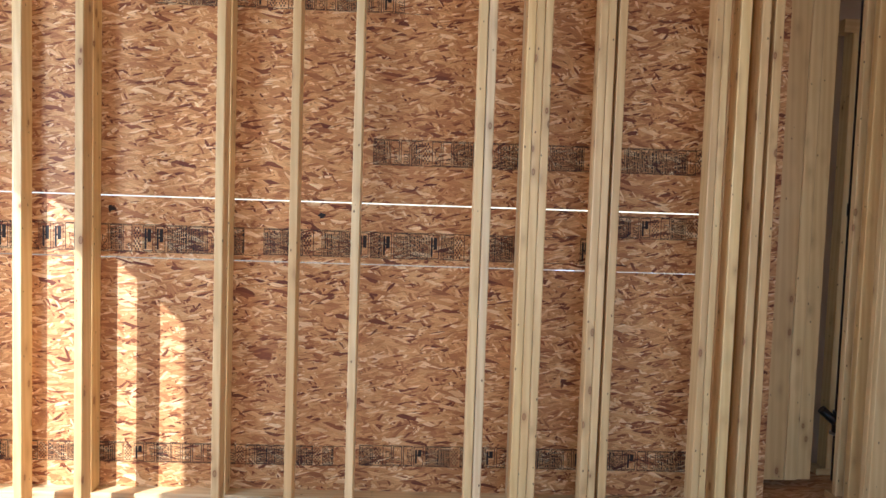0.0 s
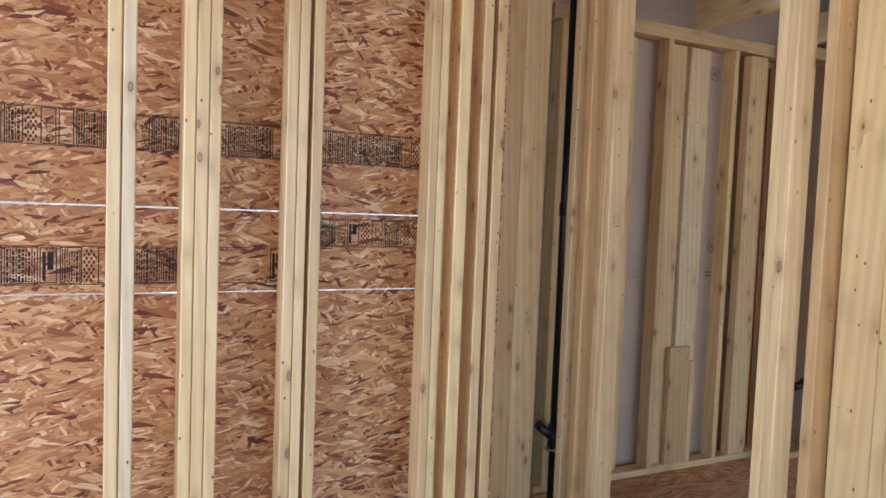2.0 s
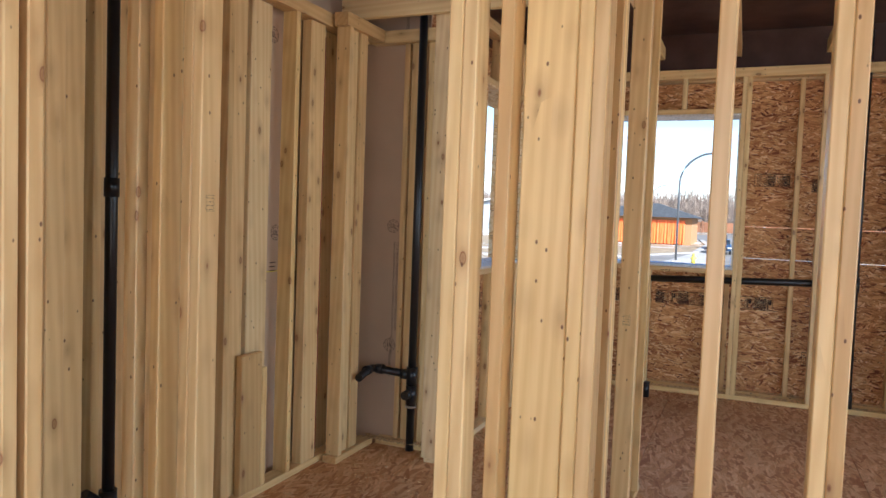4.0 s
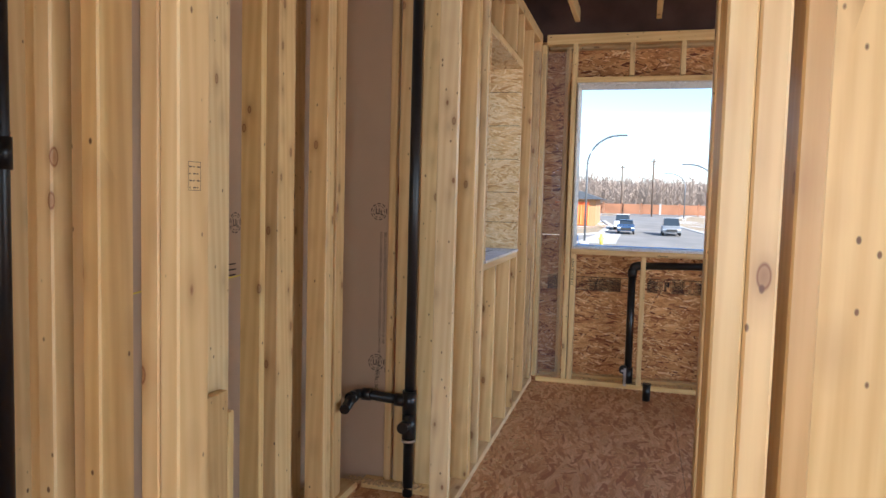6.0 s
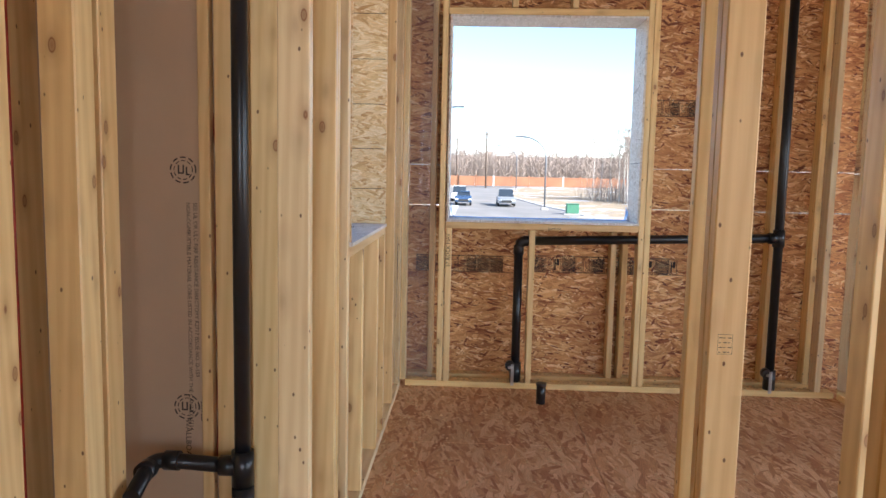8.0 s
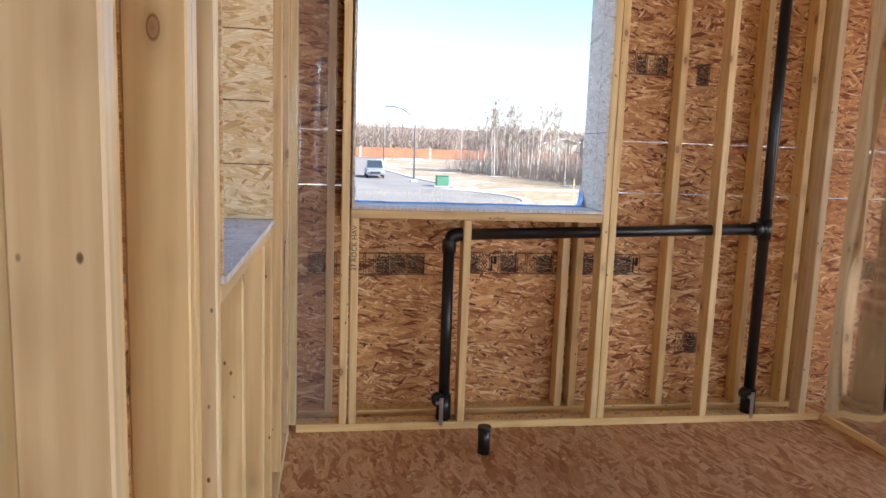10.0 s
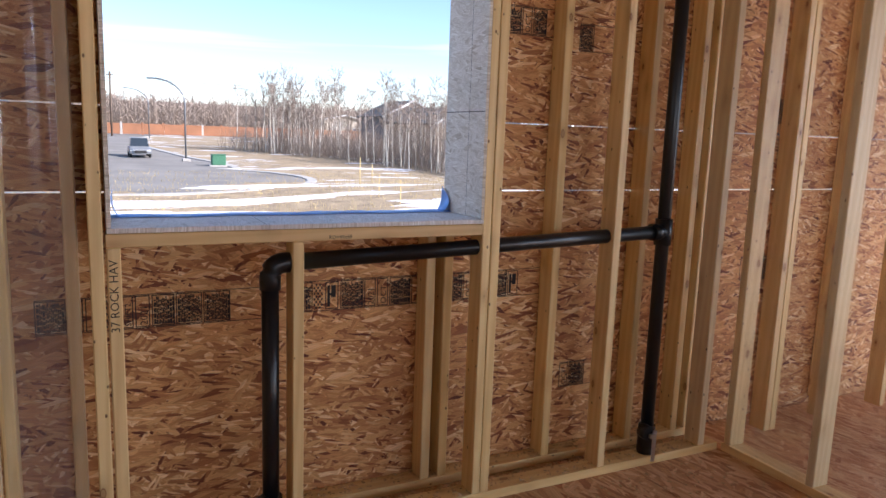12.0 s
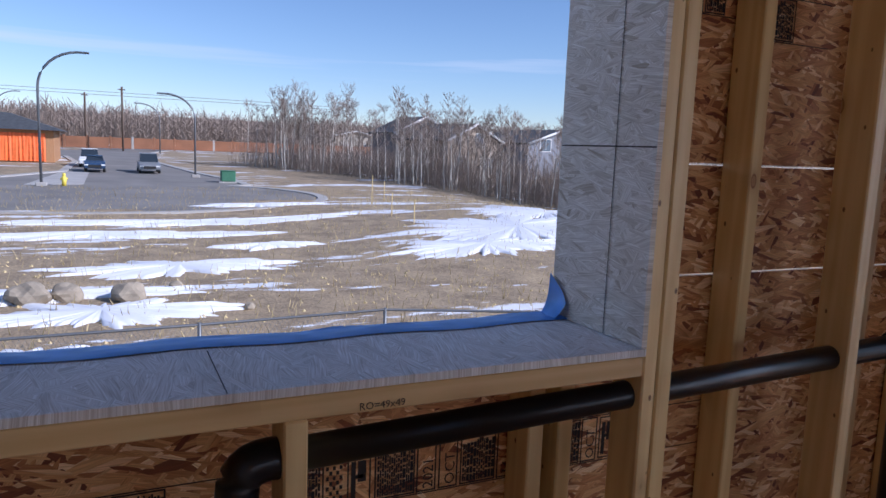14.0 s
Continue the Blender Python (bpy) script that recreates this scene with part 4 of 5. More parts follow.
snow = thing("snow_drift", (30, -4, -2), "thick white drift of old snow on the bank with scattered patches", "snow", kind="stuff")
for cx, cy, rx, ry, sd in ((33, -6.6, 2.8, 4.2, 1), (30, -3.6, 1.3, 3.0, 2), (37, -10.5, 3.2, 3.2, 3), (29.5, 6.3, .9, 2.6, 4), (24.6, 8.2, .9, 2.3, 5), (36, 8, .9, 5, 6), (39.5, 5, .8, 6, 7), (33, 3.2, .5, 1.6, 8), (26.6, 9.6, .6, 2.8, 9), (21.6, 9.5, .8, 2.2, 10), (46, 1, .8, 3, 11)):
    o = snow_patch(cx, cy, rx, ry, sd)
    o.parent = snow
    o.matrix_parent_inverse = snow.matrix_world.inverted()

ROCK = plain("rock", (0.32, 0.27, 0.20), 0.9, 0, 2.0, 0.3, 0.8)
def rock(x, y, r_, seed):
    bm = bmesh.new()
    bmesh.ops.create_icosphere(bm, subdivisions=3, radius=r_)
    for v in bm.verts:
        v.co *= 1 + .35 * noise.noise(v.co * 2.2 / r_ * .6 + Vector((seed, 0, 0)))
        v.co.z *= .75
    ob = mesh("rock", bm, ROCK)
    ob.location = (x, y, ground_height(x, y) + r_ * .35)
    return tagged(ob, "rough tan boulder half sunk in snow and soil", "rock", "boulders by the road")
for i, (x, y, r_) in enumerate(((26.1, 9.6, .42), (26.3, 8.9, .34), (25.9, 7.7, .36), (27.0, 6.6, .16), (24.5, 5.3, .12))):
    rock(x, y, r_, i * 3.1)

# chain link fence
METAL = plain("grey_metal", (0.17, 0.18, 0.19), 0.5, 0.6, 6, 0.1)
fence = thing("chain_link_fence", (19.2, 4, G(19)), "low grey chain link fence with a top rail", "fence")
def fen(bm):
    bmesh.ops.translate(bm, verts=bm.verts, vec=-Vector((19.2, 4, G(19))))
    return bm
curve = [(18.9, 15.3), (19.0, 12.5), (19.1, 9.7), (19.18, 6.93), (19.36, 4.09), (18.54, 1.77), (17.5, -.4), (16.3, -2.6)]
zt = G(19) + 1.11
for i, (x, y) in enumerate(curve):
    part("post", fen(add_tube(bmesh.new(), [(x, y, G(19) - .1), (x, y, zt + .03)], .028, 10)), METAL, fence)
part("top_rail", fen(add_tube(bmesh.new(), [(x, y, zt) for x, y in curve], .021, 8)), METAL, fence)
bm = bmesh.new()
for (xa, ya), (xb, yb) in zip(curve, curve[1:]):
    n = 40
    for k in range(n):
        for s in (1, -1):
            y0 = ya + (yb - ya) * k / n
            x0 = xa + (xb - xa) * k / n
            y1 = y0 + s * 1.1 * .55
            if min(ya, yb) - .01 <= y1 <= max(ya, yb) + .01:
                add_tube(bm, [(x0, y0, zt - 1.12), (x0, y1, zt - .01)], .0022, 3)
part("mesh_wire", fen(bm), METAL, fence)

# street lamps and poles
def street_lamp(x, y, h, reach, turn, label):
    base = thing("street_lamp", (x, y, ground_height(x, y)), label, "street lamp", "street lamps")
    pts = [(0, 0, 0), (0, 0, h * .72)] + [(reach * (1 - math.cos(a)), 0, h * .72 + h * .27 * math.sin(a)) for a in [radians(k * 11) for k in range(1, 9)]]
    bm = bmesh.new(); add_tube(bm, pts, .075, 10)
    bmesh.ops.rotate(bm, verts=bm.verts, cent=(0, 0, 0), matrix=Matrix.Rotation(radians(turn), 3, 'Z'))
    part("pole", bm, METAL, base)
    e = pts[-1]
    bm = add_box(bmesh.new(), (e[0] - .15, -.14, e[2] - .07), (e[0] + .6, .14, e[2] + .05), .04)
    bmesh.ops.rotate(bm, verts=bm.verts, cent=(0, 0, 0), matrix=Matrix.Rotation(radians(turn), 3, 'Z'))
    part("lamp_head", bm, METAL, base)
    part("footing", add_box(bmesh.new(), (-.3, -.3, 0), (.3, .3, .25), .04), CONCRETE, base)


street_lamp(57.5, 11.6, 8.0, 2.3, -100, "tall curved grey street lamp on a concrete footing beside the road")
street_lamp(67.6, 1.8, 6.4, 2.2, 80, "curved grey street lamp beside the kerb")
street_lamp(110.9, 1.6, 6.8, 2.6, 80, "curved grey street lamp further along the road")
street_lamp(128, 22, 8.0, 2.6, -90, "distant curved street lamp")
POLEWOOD = plain("pole_wood", (0.10, 0.07, 0.05), 0.9)
for x, y, h in ((134.9, 10.9, 8.6), (124.4, 5.8, 9.3)):
    p = thing("utility_pole", (x, y, G(x)), "slim dark utility pole beyond the road", "pole")
    part("shaft", add_tube(bmesh.new(), [(0, 0, 0), (0, 0, h)], .14, 8), POLEWOOD, p)
    part("crossarm", add_box(bmesh.new(), (-.06, -.5, h - .5), (.06, .5, h - .35), .01), POLEWOOD, p)
wires = thing("power_lines", (130, 10, 6), "thin dark overhead wires", "wire")
for dz in (0, .5):
    part("wire", add_tube(bmesh.new(), [(5, 60 - 6 * k, 2.0 + dz - .004 * (k - 3) ** 2 * .3) for k in range(18)], .03, 4), POLEWOOD, wires)

# vehicles
TYRE = plain("tyre_rubber", (0.02, 0.02, 0.02), 0.8)
DARKGLASS = plain("car_glass", (0.03, 0.04, 0.05), 0.08)
LAMPGLASS = plain("car_lamp", (0.7, 0.7, 0.68), 0.2)


def vehicle(x, y, paint, tall, label, yaw=180):
    car = thing("car", (x, y, ground_height(x, y) + .02), label, "car")
    car.rotation_euler = (0, 0, radians(yaw))
    car.scale = (.84, .84, .84)
    L, W = (5.2, 1.95) if tall else (4.6, 1.8)
    H = 1.85 if tall else 1.5
    bm = bmesh.new()
    prof = [(-L / 2, .35), (-L / 2, .95), (-L / 2 + .2, 1.0), (L * .22, 1.02), (L / 2 - .15, .85), (L / 2, .7), (L / 2, .35)]
    a = [bm.verts.new((px, -W / 2, pz)) for px, pz in prof]; b_ = [bm.verts.new((px, W / 2, pz)) for px, pz in prof]
    bm.faces.new(a[::-1]); bm.faces.new(b_)
    for k in range(len(a)):
        bm.faces.new((a[k - 1], a[k], b_[k], b_[k - 1]))
    bmesh.ops.recalc_face_normals(bm, faces=bm.faces)
    bmesh.ops.bevel(bm, geom=list(bm.edges), offset=.06, segments=2, affect='EDGES')
    part("body", bm, paint, car)
    bm = bmesh.new()
    cab = [(-L / 2 + .5, 1.0), (-L / 2 + .9, H - .05), (L * .02, H), (L * .2, 1.02)]
    a = [bm.verts.new((px, -W / 2 + .12 + (.1 if pz > 1.1 else 0), pz)) for px, pz in cab]; b_ = [bm.verts.new((px, W / 2 - .12 - (.1 if pz > 1.1 else 0), pz)) for px, pz in cab]
    bm.faces.new(a[::-1]); bm.faces.new(b_)
    for k in range(4):
        bm.faces.new((a[k - 1], a[k], b_[k], b_[k - 1]))
    bmesh.ops.recalc_face_normals(bm, faces=bm.faces)
    part("cabin_glass", bm, DARKGLASS, car, "dark car windows")
    part("roof", add_box(bmesh.new(), (-L / 2 + .85, -W / 2 + .2, H - .04), (L * .03, W / 2 - .2, H + .03), .03), paint, car)
    part("windscreen_frame", add_box(bmesh.new(), (L * .18, -W / 2 + .12, .98), (L * .24, W / 2 - .12, 1.05), .01), paint, car)
    part("grille", add_box(bmesh.new(), (L / 2 - .01, -.55, .45), (L / 2 + .03, .55, .68), .01), TYRE, car)
    for sy in (-1, 1):
        part("headlight", add_box(bmesh.new(), (L / 2 - .02, sy * .72 - .17, .62), (L / 2 + .02, sy * .72 + .17, .76), .02), LAMPGLASS, car, "clear headlight")
        for sx in (-1, 1):
            bm = bmesh.new(); add_ring(bm, (sx * L * .31, sy * (W / 2 - .1), .34), .34, .22, 'y')
            wh = part("wheel", bm, TYRE, car)
            bm = bmesh.new(); add_ring(bm, (sx * L * .31, sy * (W / 2 - .02), .34), .2, .12, 'y')
            part("rim", bm, METAL, wh)


vehicle(73.2, 8.9, plain("blue_paint", (0.03, 0.06, 0.12), 0.25, 0, 5, 0.05), False, "dark blue car parked at the road side")
vehicle(73.1, 4.9, plain("silver_paint", (0.20, 0.21, 0.22), 0.3, 0, 5, 0.05), True, "silver truck parked on the road facing the house")
vehicle(80.5, 9.4, plain("white_paint", (0.7, 0.7, 0.7), 0.3, 0, 5, 0.05), True, "white van parked behind the dark blue car")

# utility box, hydrant, stakes
ub = thing("utility_box", (62.5, .1, ground_height(62.5, .1)), "green metal utility box on a concrete pad", "utility box")
GREEN = plain("green_paint", (0.05, 0.16, 0.09), 0.5)
part("cabinet", add_box(bmesh.new(), (-.35, -.5, .1), (.35, .5, .85), .05), GREEN, ub)
part("lid", add_box(bmesh.new(), (-.38, -.53, .85), (.38, .53, .9), .03), GREEN, ub)
part("pad", add_box(bmesh.new(), (-.5, -.7, -.1), (.5, .7, .1), .02), CONCRETE, ub)
hy = thing("fire_hydrant", (57.7, 10.4, ground_height(57.7, 10.4)), "small yellow fire hydrant at the kerb", "fire hydrant")
YEL = plain("yellow_paint", (0.75, 0.6, 0.08), 0.5)
part("barrel", add_tube(bmesh.new(), [(0, 0, 0), (0, 0, .6)], .13, 12), YEL, hy)
part("bonnet", add_tube(bmesh.new(), [(0, 0, .6), (0, 0, .66), (0, 0, .8)], .09, 12), YEL, hy)
bm = bmesh.new(); add_ring(bm, (0, 0, .45), .06, .42, 'y'); part("nozzle", bm, YEL, hy)
STAKE = plain("stake_wood", (0.6, 0.45, 0.2), 0.8)
for x, y, h in ((44, -4.4, 1.6), (38, -3.2, 1.1), (35, -3.0, 1.1), (47, -6.2, 1.2)):
    ob = boxed("survey_stake", (-.018, -.018, 0), (.018, .018, h), STAKE, None, "", .004)
    ob.location = (x, y, ground_height(x, y) - .05)
    tagged(ob, "thin pale survey stake in the bare ground", "stake", "survey stakes")

# houses
SHINGLE = plain("dark_shingle", (0.06, 0.065, 0.07), 0.85, 0, 3, 0.25)
WINGLASS = plain("house_glass", (0.10, 0.13, 0.17), 0.1)
WHITE = plain("white_trim", (0.75, 0.75, 0.73), 0.6)


def house(x, y, w, d, h, rise, wall_mat, label, facing=0, wins=()):
    """A gabled house, its front towards -x before it is turned."""
    t = thing("house", (x, y, ground_height(x, y) - .4), label, "house")
    t.rotation_euler = (0, 0, radians(facing))
    bm = bmesh.new()
    pr = [(-w / 2, 0), (w / 2, 0), (w / 2, h), (0, h + rise), (-w / 2, h)]
    a = [bm.verts.new((0, py, pz)) for py, pz in pr]; b_ = [bm.verts.new((d, py, pz)) for py, pz in pr]
    bm.faces.new(a); bm.faces.new(b_[::-1])
    for k in range(5):
        bm.faces.new((a[k - 1], a[k], b_[k], b_[k - 1]))
    bmesh.ops.recalc_face_normals(bm, faces=bm.faces)
    part("wall", bm, wall_mat, t)
    for s in (-1, 1):
        bm = bmesh.new()
        o = .5
        p = [(-o, 0, h + rise + .12), (d + o, 0, h + rise + .12), (d + o, s * (w / 2 + o), h - o * rise / (w / 2) + .12), (-o, s * (w / 2 + o), h - o * rise / (w / 2) + .12)]
        up = [bm.verts.new(q) for q in p]; dn = [bm.verts.new((q[0], q[1], q[2] - .18)) for q in p]
        bm.faces.new(up); bm.faces.new(dn[::-1])
        for k in range(4):
            bm.faces.new((up[k - 1], up[k], dn[k], dn[k - 1]))
        bmesh.ops.recalc_face_normals(bm, faces=bm.faces)
        part("roof", bm, SHINGLE, t)
        bm = bmesh.new(); add_tube(bm, [(-o - .03, 0, h + rise), (-o - .03, s * (w / 2 + o), h - o * rise / (w / 2))], .13, 6)
        part("bargeboard", bm, WHITE, t)
    for wy, wz, ww, wh in wins:
        wn_ = part("window", add_box(bmesh.new(), (-.06, wy - ww / 2 - .08, wz - .08), (.02, wy + ww / 2 + .08, wz + wh + .08), .01), WHITE, t)
        for s in (-1, 1):
            part("pane", add_box(bmesh.new(), (-.075, wy + (0 if s > 0 else -ww / 2) + .02, wz), (-.04, wy + (ww / 2 if s > 0 else 0) - .02, wz + wh), .005), WINGLASS, wn_)
    return t


house(80, -29, 7.6, 9, 4.3, 1.7, plain("tan_siding", (0.36, 0.29, 0.22), 0.8), "tan two storey house with gabled roof behind bare trees", 15, ((-.9, 3.7, 1.2, 1.3), (1.8, 1.0, 1.4, 1.4), (-2.5, 1.0, 1.0, 1.3), (2.4, 3.8, .8, 1.0)))
house(78, -39, 9.0, 10, 4.3, 1.5, plain("grey_siding", (0.22, 0.23, 0.26), 0.8), "grey two storey house with a dark roof among bare trees", 8, ((-2.4, 3.6, 1.2, 1.2), (2, 3.4, 1.5, 1.3), (0, .8, 1.2, 1.8)))
house(96, -30, 8, 9, 5.0, 2.0, plain("dark_siding", (0.16, 0.15, 0.15), 0.8), "dark house partly hidden by the tan house", 0, ((0, 3.4, 1.2, 1.2),))
house(170, -45, 14, 9, 3.6, 1.6, plain("beige_siding", (0.4, 0.36, 0.3), 0.8), "low distant beige house with snow on its roof", 0, ((-3, 1, 2, 1.2), (3, 1, 2, 1.2)))
house(92, 36, 17, 9, 3.6, 1.7, plain("blue_grey_siding", (0.40, 0.44, 0.48), 0.8), "wide blue grey house with a low dark roof beyond the road", 0, ((-5.5, 1, 1.6, 1.5), (-2.2, 1, 1.6, 1.5), (1.6, 1, 1.2, 1.5), (5, .4, 2.6, 2.1)))
gar = thing("garage_house", (86, 20, ground_height(86, 20)), "unfinished house with dark hipped roof and orange tarpaulins over garage doors", "house")
TAN = plain("orange_sheathing", (0.42, 0.22, 0.10), 0.8)
TARP = plain("orange_tarp", (0.85, 0.16, 0.03), 0.5, 0, 2, 0.15, 0.6)
part("wall", add_box(bmesh.new(), (0, -7.5, 0), (10, 3.4, 3.0), .02), TAN, gar)
bm = bmesh.new()
q = [(-.8, -8.3, 3.0), (11, -8.3, 3.0), (11, 4.2, 3.0), (-.8, 4.2, 3.0)]
lo = [bm.verts.new(v) for v in q]; hi = [bm.verts.new(v) for v in ((4, -3.5, 4.6), (6, -3.5, 4.6), (6, -.6, 4.6), (4, -.6, 4.6))]
bm.faces.new(lo[::-1]); bm.faces.new(hi)
for k in range(4):
    bm.faces.new((lo[k - 1], lo[k], hi[k], hi[k - 1]))
bmesh.ops.recalc_face_normals(bm, faces=bm.faces)
part("roof", bm, SHINGLE, gar)
for y0, y1 in ((-6.8, -2.9), (-1.4, 2.9)):
    bm = bmesh.new()
    n = 24
    up = [bm.verts.new((-.08 - .07 * abs(math.sin(k * 1.3)), y0 + (y1 - y0) * k / n, 2.7)) for k in range(n + 1)]
    dn = [bm.verts.new((-.12 - .16 * abs(math.sin(k * 1.3 + .4)), y0 + (y1 - y0) * k / n, .1)) for k in range(n + 1)]
    for k in range(n):
        bm.faces.new((up[k], up[k + 1], dn[k + 1], dn[k]))
    part("tarpaulin", bm, TARP, gar, "bright orange plastic tarpaulin")

# far board fence
FENCEW = plain("fence_board", (0.27, 0.12, 0.06), 0.8, 0, 0.4, 0.2)
ff = thing("board_fence", (138, -12, G(138)), "long reddish brown board fence with stone posts beyond the road", "fence")
for k in range(34):
    y0 = 40 - k * 3.1
    x0 = 128 + .22 * max(0, 12 - y0)
    part("panel", add_box(bmesh.new(), (x0 - 138, y0 + 12 - 1.35, .1), (x0 - 137.9, y0 + 12 + 1.35, 1.75), .02), FENCEW, ff)
    part("post", add_box(bmesh.new(), (x0 - 138.15, y0 + 12 + 1.38, 0), (x0 - 137.85, y0 + 12 + 1.70, 1.95), .02), FENCEW if k % 4 else CONCRETE, ff)


# trees
BARK = plain("pale_bark", (0.50, 0.46, 0.40), 0.85, 0, 1.2, 0.3)
TWIG = plain("grey_twigs", (0.29, 0.23, 0.185), 0.9, 0, 0.8, 0.2)


def strip(vs_, fs_, a, b_, ra, rb, sides=3):
    d = (b_ - a).normalized()
    up = Vector((0, 0, 1)) if abs(d.z) < .9 else Vector((1, 0, 0))
    u = d.cross(up).normalized(); w = d.cross(u)
    i = len(vs_)
    for p, r_ in ((a, ra), (b_, rb)):
        for k in range(sides):
            t = 2 * math.pi * k / sides
            vs_.append(p + u * math.cos(t) * r_ + w * math.sin(t) * r_)
    for k in range(sides):
        fs_.append((i + k, i + (k + 1) % sides, i + sides + (k + 1) % sides, i + sides + k))


def tree_meshes(seed, h):
    """A slim bare aspen: pale leaning trunk, limbs and fine twigs."""
    r = random.Random(seed)
    tv, tf, cv, cf = [], [], [], []
    p = Vector((0, 0, -.3))
    lean = Vector((r.uniform(-.06, .06), r.uniform(-.06, .06), 1))
    pts = [p]
    n = 9
    for k in range(n):
        p = p + Vector((lean.x + r.uniform(-.05, .05), lean.y + r.uniform(-.05, .05), 1)) * h / n
        pts.append(p)
    R = .009 * h + .02
    for k in range(n):
        strip(tv, tf, pts[k], pts[k + 1], R * (1 - k / n * .85), R * (1 - (k + 1) / n * .85), 5)
    for k in range(4, n + 1):
        for _ in range(5):
            base = pts[k] if k == n else pts[k].lerp(pts[min(k + 1, n)], r.random())
            a = r.uniform(0, 6.3)
            ln = h * r.uniform(.08, .2) * (1.2 - k / n * .6)
            d = Vector((math.cos(a), math.sin(a), r.uniform(.7, 1.6))).normalized()
            e = base + d * ln
            strip(cv, cf, base, e, .022, .010)
            for _ in range(5):
                s = base.lerp(e, r.uniform(.3, 1))
                d2 = (d + Vector((r.uniform(-.7, .7), r.uniform(-.7, .7), r.uniform(-.2, .6)))).normalized()
                e2 = s + d2 * ln * r.uniform(.3, .6)
                strip(cv, cf, s, e2, .012, .006)
                for _ in range(4):
                    s3 = s.lerp(e2, r.uniform(.3, 1))
                    strip(cv, cf, s3, s3 + (d2 + Vector((r.uniform(-.8, .8), r.uniform(-.8, .8), r.uniform(-.2, .7)))).normalized() * ln * .3, .009, .004)
    out = []
    for nm, v, f_, m_ in (("trunk", tv, tf, BARK), ("crown", cv, cf, TWIG)):
        me = bpy.data.meshes.new(nm)
        me.from_pydata([tuple(q) for q in v], [], f_)
        me.materials.append(m_)
        out.append(me)
    return out


KINDS = [tree_meshes(k, 10 + (k % 3) * 1.2) for k in range(7)]
rt = random.Random(12)
for i in range(165):
    u = rt.random()
    x, y = 80 - 38 * u + rt.uniform(-1, 7) + (8 if u < .3 else 0), -5 - 17 * u ** .8 + rt.uniform(-7, 1)
    t = thing("bare_tree", (x, y, ground_height(x, y)), "slim leafless pale barked tree in a dense grove", "tree", "bare trees beyond the bank")
    sc_ = rt.uniform(.42, .66) * (1.06 if x > 70 else .92)
    t.scale = (sc_, sc_, sc_)
    t.rotation_euler = (0, 0, rt.uniform(0, 6.3))
    for nm, me in zip(("trunk", "crown"), KINDS[rt.randrange(7)]):
        o = new(nm, me); o.parent = t

# far woods: rows of upright stems and twig tufts, one mesh
wv, wf = [], []
rw = random.Random(3)
for i in range(5200):
    u = rw.random()
    y = 130 - 330 * u
    x = 165 + rw.uniform(0, 70)
    h = rw.uniform(6.2, 8.0) * (1 + .08 * math.sin(y * .05))
    b0 = Vector((x, y, G(160) - .3)); b1 = b0 + Vector((rw.uniform(-.5, .5), rw.uniform(-.5, .5), h))
    strip(wv, wf, b0, b1, .16, .04)
    for _ in range(9):
        s = b0.lerp(b1, rw.uniform(.2, 1))
        strip(wv, wf, s, s + Vector((rw.uniform(-1.4, 1.4), rw.uniform(-1.6, 1.6), rw.uniform(.6, 2.2))), .07, .02)
me = bpy.data.meshes.new("far_woods")
me.from_pydata([tuple(q) for q in wv], [], wf)
me.materials.append(TWIG)
tagged(new("far_woods", me), "dense brown belt of leafless woods on the skyline", "woods", kind="stuff")
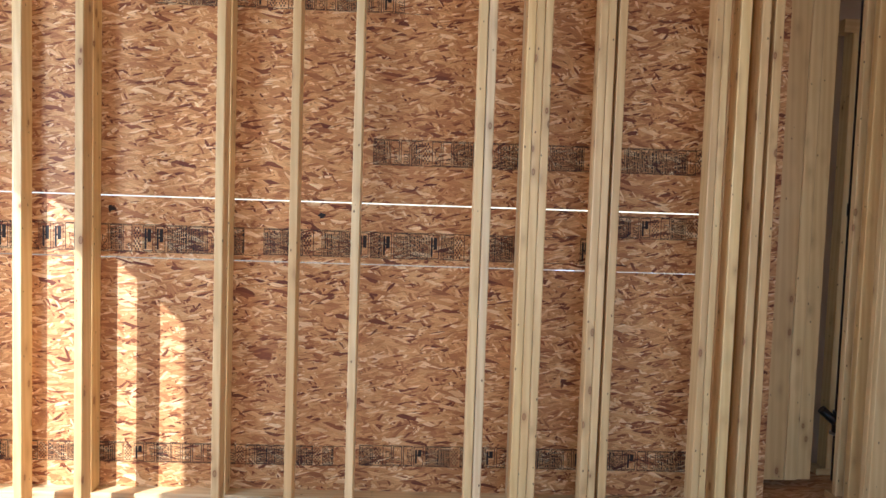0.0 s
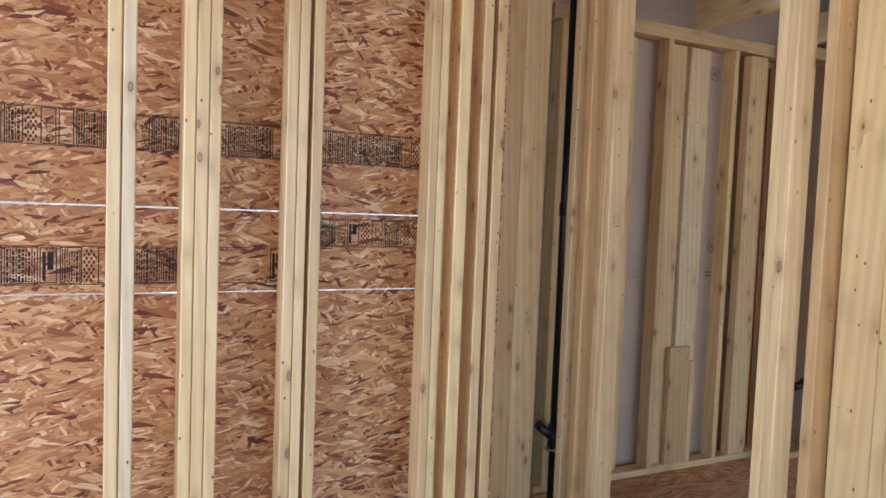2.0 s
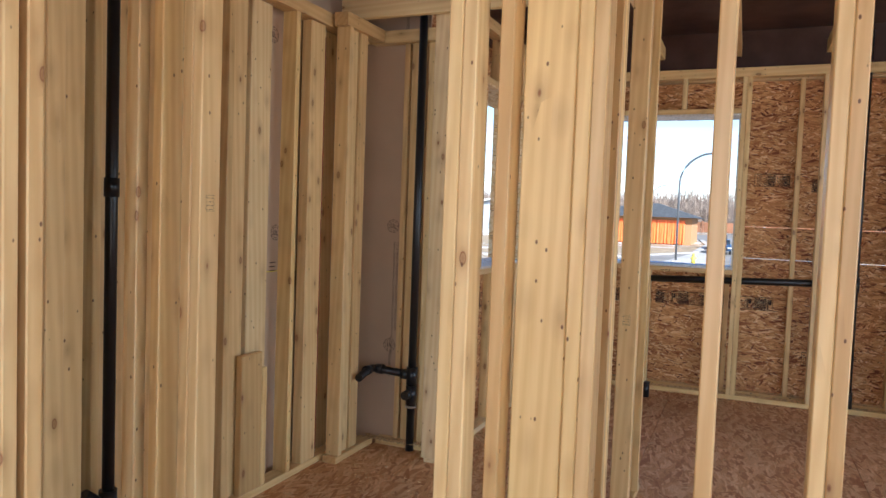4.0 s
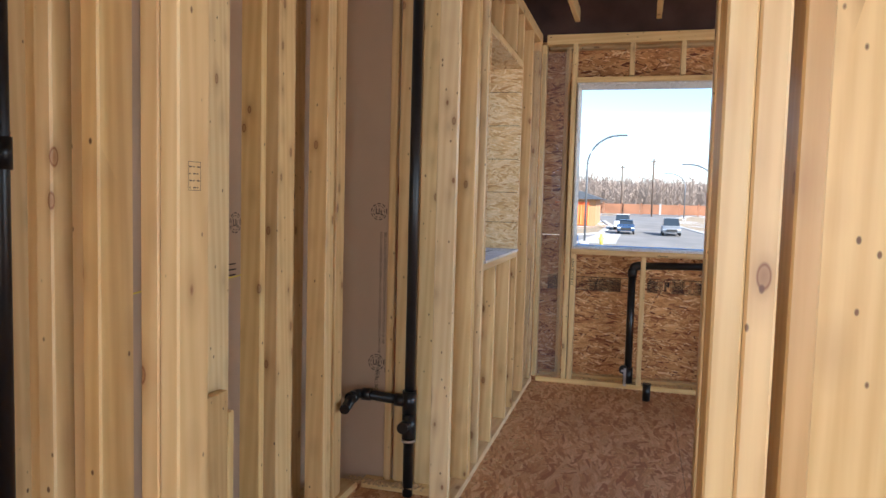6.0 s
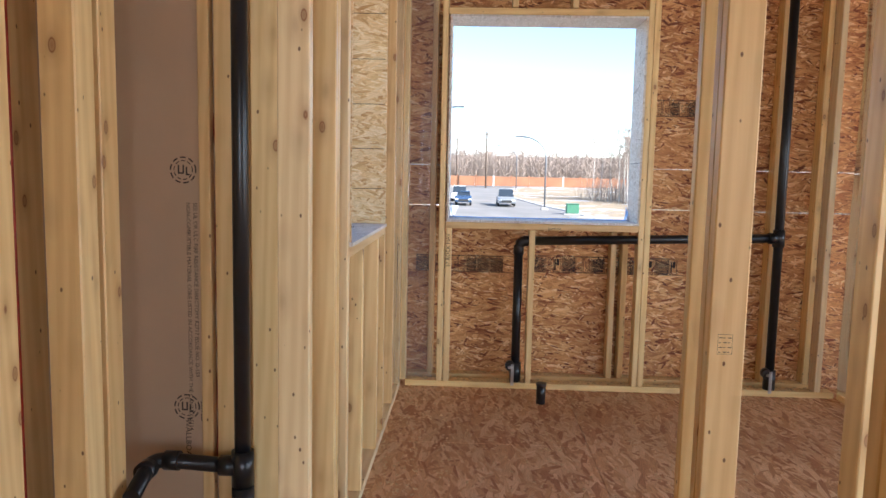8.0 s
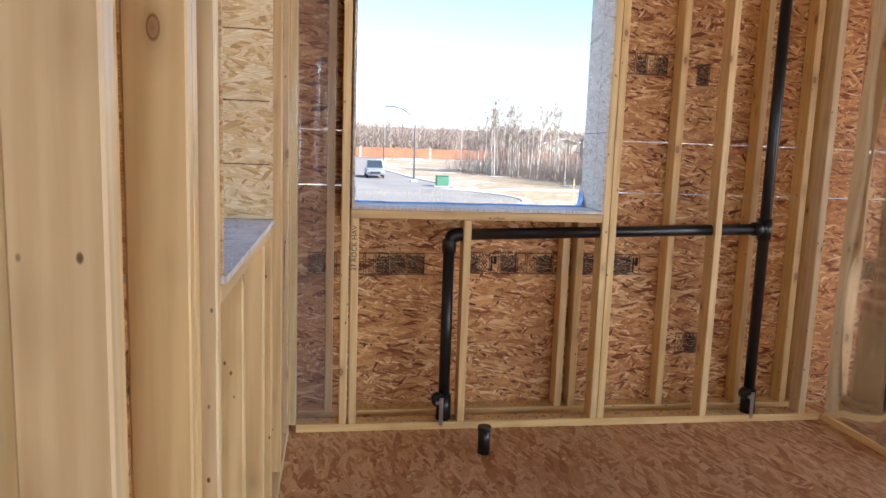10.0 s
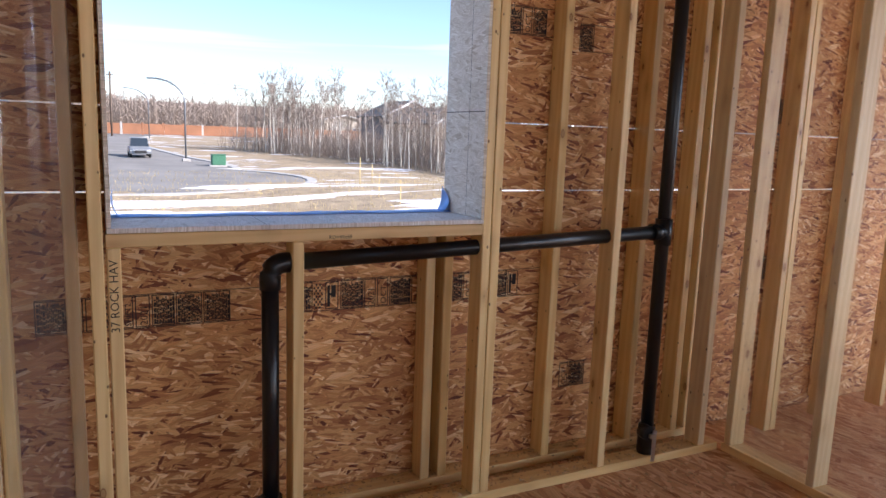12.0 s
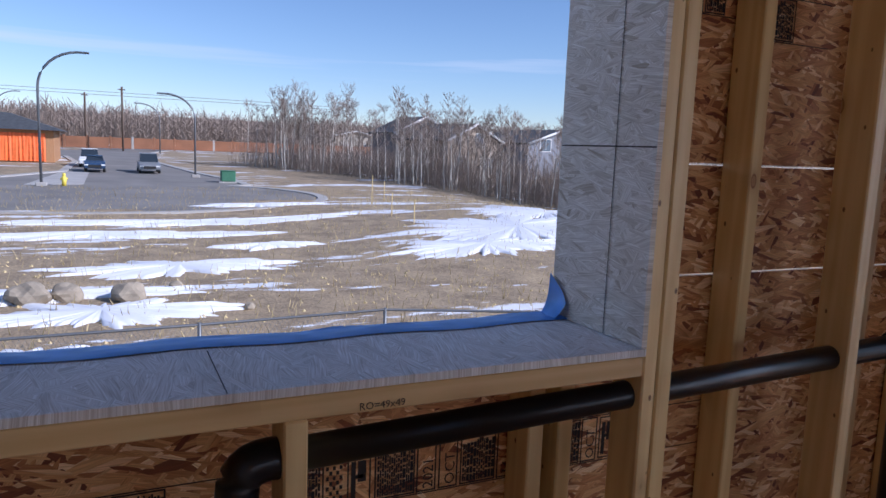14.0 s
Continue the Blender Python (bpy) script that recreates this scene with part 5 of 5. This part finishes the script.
boxed("backdrop", (246, -420, -3), (247, 420, 8.2), plain("far_wood_mass", (0.21, 0.165, 0.14), 0.95, 0, .25, 0.3)).parent = None
tagged(bpy.data.objects["backdrop"], "brown mass of distant woods", "woods", kind="structure")
# undergrowth of the grove
gv_, gf_ = [], []
for i in range(5000):
    u = rt.random()
    x, y = 88 - 44 * u + rt.uniform(-2, 10), -6 - 17 * u ** .8 + rt.uniform(-9, 1.5)
    b0 = Vector((x, y, ground_height(x, y) - .1)); h = rt.uniform(.8, 3.6)
    strip(gv_, gf_, b0, b0 + Vector((rt.uniform(-.5, .5), rt.uniform(-.5, .5), h)), .022, .006)
    for _ in range(2):
        s = b0 + Vector((0, 0, h * rt.uniform(.3, .8)))
        strip(gv_, gf_, s, s + Vector((rt.uniform(-.7, .7), rt.uniform(-.7, .7), rt.uniform(.3, .9))), .012, .004)
me = bpy.data.meshes.new("undergrowth")
me.from_pydata([tuple(q) for q in gv_], [], gf_)
me.materials.append(TWIG)
tagged(new("undergrowth", me), "tangled leafless brown undergrowth among the trees", "bushes", kind="stuff")
# dry grass and pebbles on the near ground
sv, sf = [], []
for i in range(9000):
    x = 17 + 40 * rt.random() ** 1.4; y = rt.uniform(-14, 16)
    z = ground_height(x, y)
    if rt.random() < .4:
        r_ = rt.uniform(.015, .06)
        i0 = len(sv)
        for a in range(4):
            sv.append(Vector((x + math.cos(a * 1.57) * r_, y + math.sin(a * 1.57) * r_, z)))
        sv.append(Vector((x, y, z + r_)))
        sf += [(i0 + a, i0 + (a + 1) % 4, i0 + 4) for a in range(4)]
    else:
        strip(sv, sf, Vector((x, y, z)), Vector((x + rt.uniform(-.1, .1), y + rt.uniform(-.1, .1), z + rt.uniform(.08, .3))), .012, .003)
me = bpy.data.meshes.new("dry_grass")
me.from_pydata([tuple(q) for q in sv], [], sf)
me.materials.append(plain("straw", (0.50, 0.39, 0.20), 0.9, 0, .5, 0.3))
tagged(new("dry_grass", me), "sparse dry grass tufts and pebbles on bare soil", "grass", kind="stuff")
